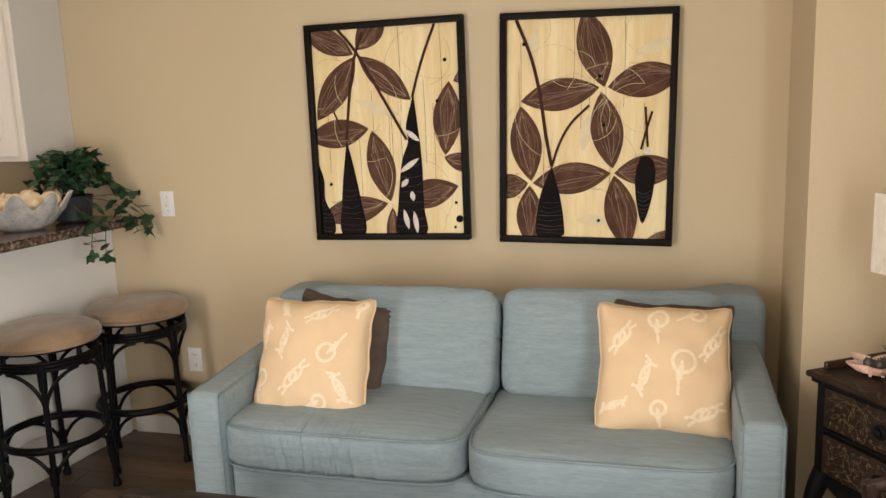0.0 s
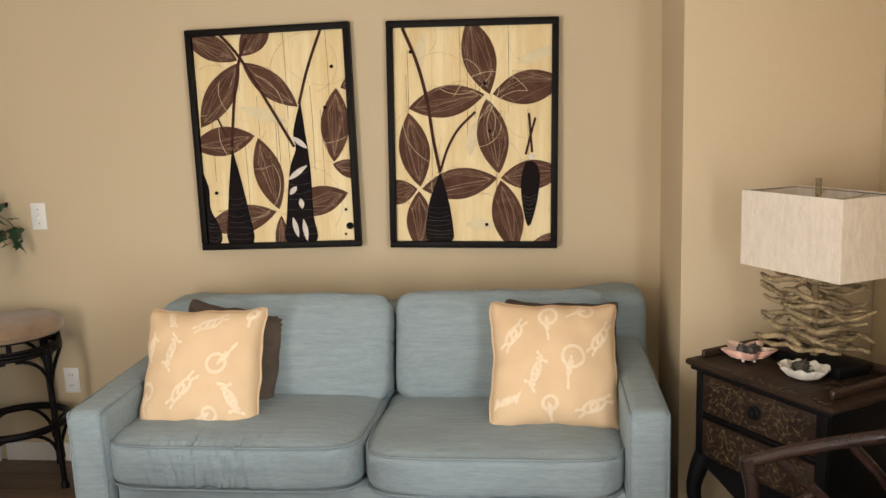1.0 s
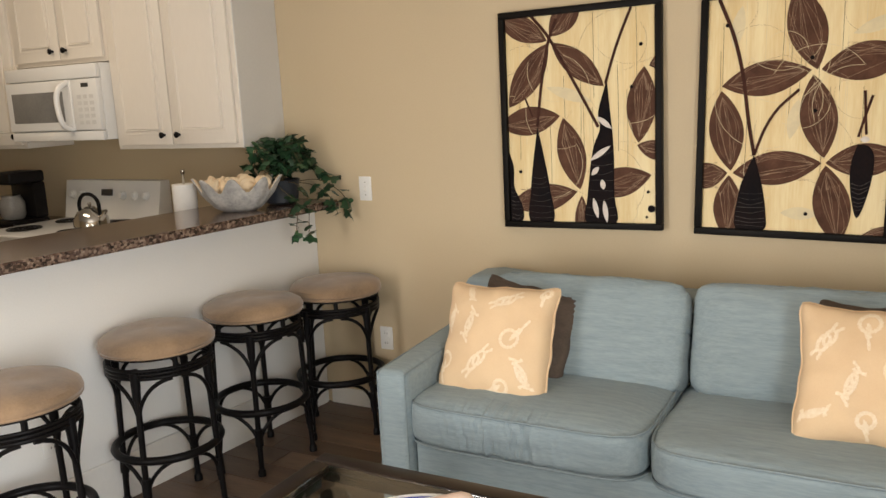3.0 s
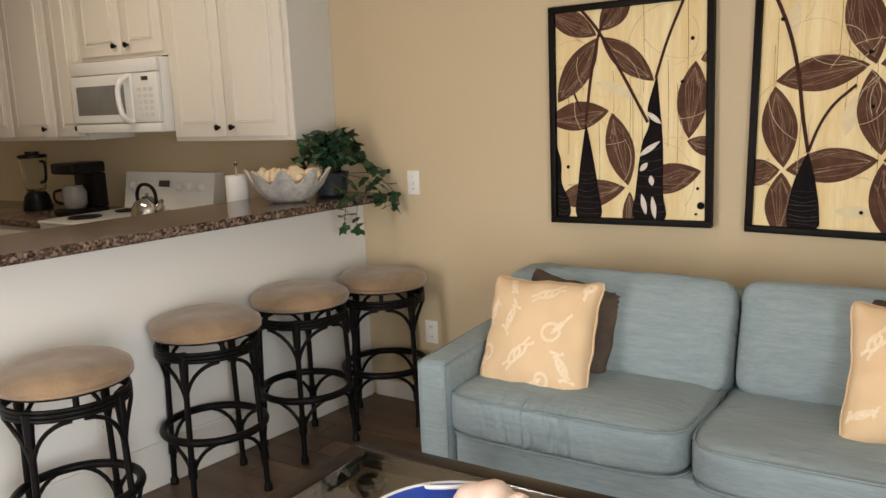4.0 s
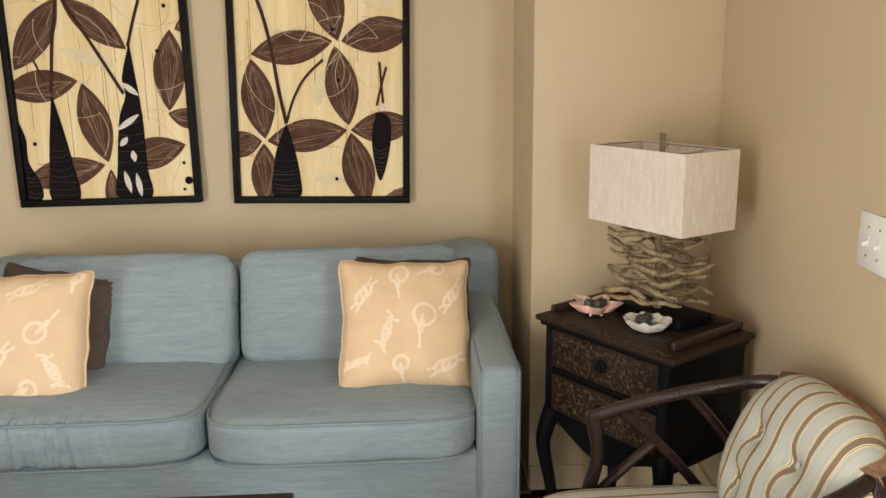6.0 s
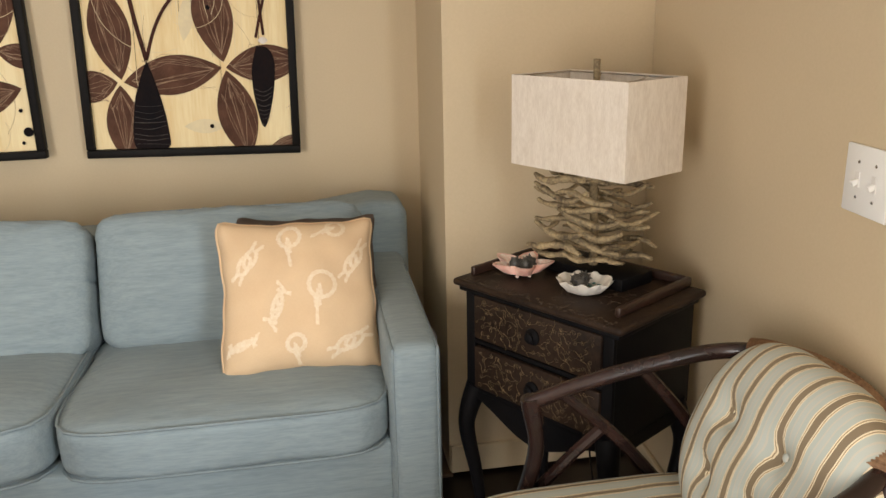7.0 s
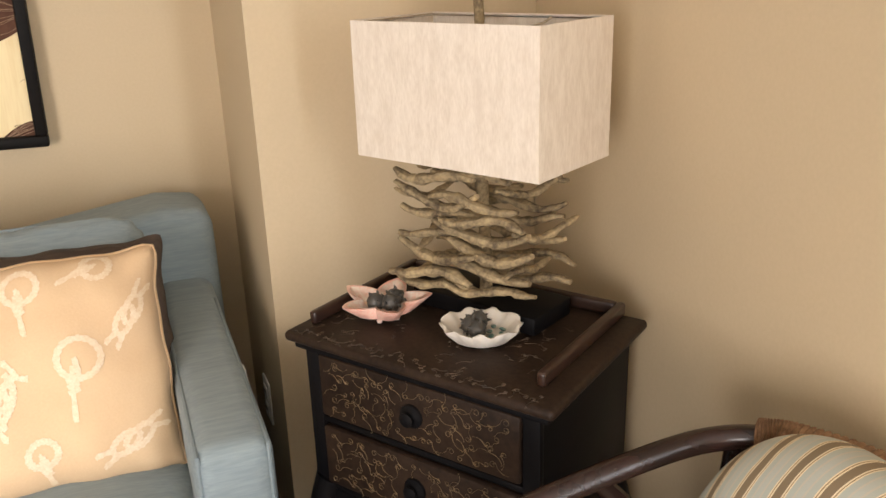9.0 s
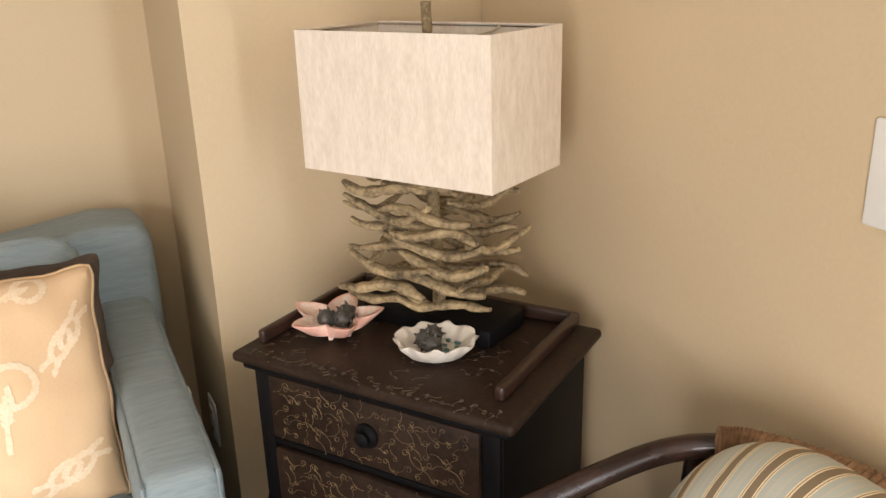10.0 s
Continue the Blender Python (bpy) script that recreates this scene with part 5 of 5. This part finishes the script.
base_cabinet(pose(-4.96, -0.60, 0), 1.45, 0.595, "white base cabinet under the dark kitchen counter")
base_cabinet(pose(-2.712, -0.60, 0), 0.75, 0.595, "white base cabinet beside the stove")
for x0, x1, lab in ((-5.0, -3.500, "dark granite counter below the far upper cabinets"), (-2.712, -1.96, "dark granite counter between the stove and the bar")):
    tagged(part("counter", box(x0, x1, -0.63, -0.003, 0.870, 0.908, 0.006, 2), M_GRANITE, None), lab, "countertop")


def kettle():
    t = thing("kettle", pose(-2.875, -0.42, 0.934), "polished steel kettle with a black handle on the stove", "kettle")
    part("pot", lathe(bmesh.new(), [(0.07, 0), (0.088, 0.015), (0.085, 0.05), (0.062, 0.085), (0.03, 0.10), (0.028, 0.103)], (0, 0, 0), 28), M_STEEL, t)
    part("lid", lathe(bmesh.new(), [(0.03, 0.1035), (0.02, 0.11), (0.006, 0.113), (0.011, 0.122), (0.007, 0.13)], (0, 0, 0), 20), M_STEEL, t)
    part("handle", tube(bmesh.new(), bend([(-0.07, 0, 0.065), (-0.078, 0, 0.12), (-0.045, 0, 0.165), (0.02, 0, 0.17), (0.065, 0, 0.135), (0.07, 0, 0.07)], 6), 0.0095, 10), M_BLACK, t, "black arched handle")
    part("spout", tube(bmesh.new(), [(0.07, 0, 0.045), (0.10, 0, 0.07), (0.118, 0, 0.092)], [0.018, 0.013, 0.010], 10), M_STEEL, t)


kettle()


def coffee_maker():
    t = thing("coffee_maker", pose(-3.605, -0.30, 0.909), "black drip coffee maker on the dark counter", "coffee maker")
    part("base", box(-0.105, 0.105, -0.13, 0.10, 0, 0.035, 0.012, 3), M_BLACK, t)
    part("column", box(-0.10, 0.10, 0.02, 0.10, 0.036, 0.235, 0.01, 2), M_BLACK, t)
    part("brew_head", box(-0.105, 0.105, -0.12, 0.10, 0.236, 0.30, 0.014, 3), M_BLACK, t)
    j = part("carafe", lathe(bmesh.new(), [(0.055, 0.038), (0.068, 0.06), (0.068, 0.13), (0.05, 0.165), (0.052, 0.172)], (0, -0.05, 0), 24), M_APPDARK, t, "dark glass carafe")
    part("carafe_handle", tube(bmesh.new(), bend([(-0.02, -0.115, 0.15), (-0.03, -0.155, 0.14), (-0.03, -0.155, 0.09), (-0.02, -0.118, 0.07)], 5), 0.008, 8), M_BLACK, j)


coffee_maker()


def blender():
    t = thing("blender", pose(-4.10, -0.28, 0.909), "blender with a clear jar on the dark counter", "blender")
    part("motor_base", lathe(bmesh.new(), [(0.085, 0), (0.088, 0.02), (0.07, 0.09), (0.05, 0.115)], (0, 0, 0), 24), M_BLACK, t)
    part("jar", lathe(bmesh.new(), [(0.048, 0.117), (0.058, 0.13), (0.082, 0.32), (0.078, 0.322), (0.054, 0.135), (0.01, 0.125)], (0, 0, 0), 24), M_GLASS, t, "clear ribbed jar")
    part("lid", lathe(bmesh.new(), [(0.084, 0.323), (0.084, 0.34), (0.04, 0.345), (0.04, 0.36)], (0, 0, 0), 24), M_BLACK, t)
    part("jar_handle", tube(bmesh.new(), bend([(0.075, 0, 0.30), (0.12, 0, 0.29), (0.115, 0, 0.19), (0.064, 0, 0.17)], 6), 0.009, 8), M_BLACK, t)


blender()


def towel_roll():
    t = thing("paper_towel_holder", pose(-2.20, -0.42, 0.909), "white paper towel roll on an upright steel holder", "paper towels")
    part("foot", lathe(bmesh.new(), [(0.075, 0), (0.075, 0.008), (0.01, 0.012)], (0, 0, 0), 24), M_STEEL, t)
    part("rod", lathe(bmesh.new(), [(0.006, 0.012), (0.006, 0.30), (0.010, 0.305), (0.010, 0.318), (0.004, 0.322)], (0, 0, 0), 12), M_STEEL, t)
    part("roll", lathe(bmesh.new(), [(0.020, 0.015), (0.054, 0.014), (0.055, 0.02), (0.055, 0.25), (0.054, 0.255), (0.020, 0.254)], (0, 0, 0), 32), M_PAPER, t, "white paper roll")


towel_roll()


# ---- clam shell bowl on the bar ----
CL = BAR @ pose(-0.015, -0.462, 1.053, 0, 0, 38)


def clam_bowl():
    t = thing("clam_shell_bowl", CL, "large grey fluted clam shell filled with pale shells on the bar", "shell")
    n = 72

    def wob(a, i):
        k = (0, 0.03, 0.07, 0.11, 0.10, 0.06, 0)[i]
        lift = (0, 0, 0.010, 0.027, 0.027, 0.012, 0)[i]
        return (1 + k * math.cos(a * 8) + 0.02 * math.cos(a * 16), lift * math.cos(a * 8))
    bm = lathe(bmesh.new(), [(0.07, 0), (0.10, 0.012), (0.15, 0.055), (0.178, 0.098), (0.170, 0.100), (0.135, 0.060), (0.01, 0.030)], (0, 0, 0), n, wob)
    for v in bm.verts:
        v.co.y *= 0.66
        v.co.z *= 1.2
    sh = part("outer_shell", bm, M_CLAM, t)
    bm = lathe(bmesh.new(), [(0.02, 0.033), (0.10, 0.040), (0.138, 0.066), (0.166, 0.098), (0.174, 0.1025)], (0, 0, 0), n, lambda a, i: (1 + (0, 0.02, 0.05, 0.09, 0.10)[i] * math.cos(a * 8), (0, 0, 0.008, 0.025, 0.027)[i] * math.cos(a * 8)), False)
    for v in bm.verts:
        v.co.y *= 0.655
        v.co.z *= 1.2
    part("cream_lining", bm, M_CLAMIN, t, "cream inner lining and rim")
    rnd = random.Random(8)
    for k, (x, y, z, s) in enumerate(((-0.108, 0.0, 0.100, 0.046), (-0.03, -0.012, 0.100, 0.048), (0.045, 0.0, 0.104, 0.049), (0.108, 0.01, 0.106, 0.042), (-0.06, 0.045, 0.108, 0.040), (0.015, 0.045, 0.112, 0.040))):
        p = thing("pale_shell", CL @ pose(x, y, z + 0.010, rnd.uniform(-25, 25), rnd.uniform(-25, 25), rnd.uniform(0, 180)), "pale tan rounded sea shell heaped in the clam shell", "shell", "shells heaped in the clam bowl")

        def ridge(q):
            return 0.0035 * math.sin(q.x * 11) * (q.z > -0.3)
        part("body", soft(2 * s, 1.7 * s, 1.5 * s, 10, 2.3, 0.0, 0.004, k * 3.0, ridge), M_CLAMIN, p)


clam_bowl()


# ---- ivy in the corner of the bar ----
def ivy():
    t = thing("ivy_plant", BAR @ pose(0.004, -0.215, 1.053), "green ivy in a dark pot trailing over the bar's end", "plant")
    part("pot", lathe(bmesh.new(), [(0.06, 0), (0.075, 0.01), (0.085, 0.10), (0.09, 0.112), (0.082, 0.112), (0.075, 0.09)], (0, 0, 0), 28), M_POT, t, "dark glazed pot")
    outline = ((0, 0), (0.35, -0.14), (0.62, 0.05), (0.42, 0.34), (0.55, 0.62), (0.18, 0.62), (0, 1.05))
    bm = bmesh.new()
    right = [bm.verts.new((x * 0.8, y, -0.22 * abs(x) + 0.06 * math.sin(y * 3))) for x, y in outline[1:-1]]
    left = [bm.verts.new((-x * 0.8, y, -0.22 * abs(x) + 0.06 * math.sin(y * 3))) for x, y in outline[1:-1]]
    mid = [bm.verts.new((0, y, 0.02 * math.sin(y * 3))) for y in (0, 0.25, 0.5, 0.75, 1.05)]
    for s, flip in ((right, False), (left, True)):
        for a, b, m in ((0, 1, 0), (1, 2, 1), (2, 3, 2), (3, 4, 3)):
            f = (mid[a], s[a], s[b], mid[b])
            bm.faces.new(f[::-1] if flip else f)
        f = (mid[4], mid[3], s[4])
        bm.faces.new(f if not flip else f[::-1])
    me = bpy.data.meshes.new("leaf")
    bm.to_mesh(me)
    bm.free()
    me.materials.append(M_IVY)
    for p in me.polygons:
        p.use_smooth = True
    rnd = random.Random(21)
    sprigs = []
    for k in range(38):
        a = rnd.uniform(0, 2 * math.pi)
        r, h = rnd.uniform(0.05, 0.19), rnd.uniform(0.08, 0.26)
        sprigs.append([(0, 0, 0.09), (math.cos(a) * r * 0.5, math.sin(a) * r * 0.6, 0.11 + h * 0.7), (math.cos(a) * r, math.sin(a) * r * 0.9, 0.10 + h * (0.8 if r < 0.11 else 0.4))])
    sprigs += [[(0.03, -0.02, 0.10), (0.15, -0.05, 0.10), (0.225, -0.06, 0.03), (0.235, -0.075, -0.06), (0.232, -0.08, -0.13)],
               [(0.03, 0.03, 0.10), (0.14, 0.07, 0.08), (0.215, 0.10, 0.02), (0.235, 0.12, -0.06)],
               [(0.02, -0.05, 0.10), (0.13, -0.12, 0.08), (0.22, -0.13, 0.02), (0.23, -0.15, -0.08), (0.225, -0.15, -0.12)],
               [(0.05, 0.05, 0.10), (0.13, 0.12, 0.10), (0.20, 0.165, 0.05), (0.25, 0.17, 0.0), (0.27, 0.165, -0.06)],
               [(0.0, 0.05, 0.12), (0.05, 0.13, 0.18), (0.11, 0.16, 0.14), (0.17, 0.16, 0.10)],
               [(0.0, 0.03, 0.12), (0.03, 0.10, 0.24), (0.06, 0.13, 0.21)]]
    for sp in sprigs:
        pts = bend(sp, 6)
        part("vine", tube(bmesh.new(), pts, 0.0017, 5), M_VINE, t)
        n = 6 if len(sp) == 3 else 9
        for q in range(n):
            p = pts[min(len(pts) - 1, int((0.25 + 0.75 * (q + 1) / n) * (len(pts) - 1)))]
            s = rnd.uniform(0.042, 0.068)
            m = Matrix.Translation(p + Vector((rnd.uniform(-0.012, 0.012), rnd.uniform(-0.012, 0.012), rnd.uniform(-0.008, 0.012)))) @ pose(0, 0, 0, rnd.uniform(-75, 20), rnd.uniform(-35, 35), rnd.uniform(0, 360)) @ Matrix.Scale(s, 4)
            share("leaf", me, t, m)


ivy()

# ---- floor planks ----
rnd = random.Random(6)
shapes = []
for L in (1.2, 0.8):
    bm = box(0, L - 0.003, 0, 0.1395, -0.011, 0, 0.0015, 1)
    me = bpy.data.meshes.new("floor_plank")
    bm.to_mesh(me)
    bm.free()
    me.materials.append(M_FLOOR)
    shapes.append((L, me))
for r in range(30):
    y = -0.002 - 0.142 * (r + 1)
    x = -5.2 - rnd.uniform(0, 0.8)
    while x < 1.72:
        L, me = shapes[rnd.random() < 0.3]
        if x > -5.25 and x + L < 1.86:
            share("floor_plank", me, floor, Matrix.Translation((x, y, -0.0002)))
        x += L
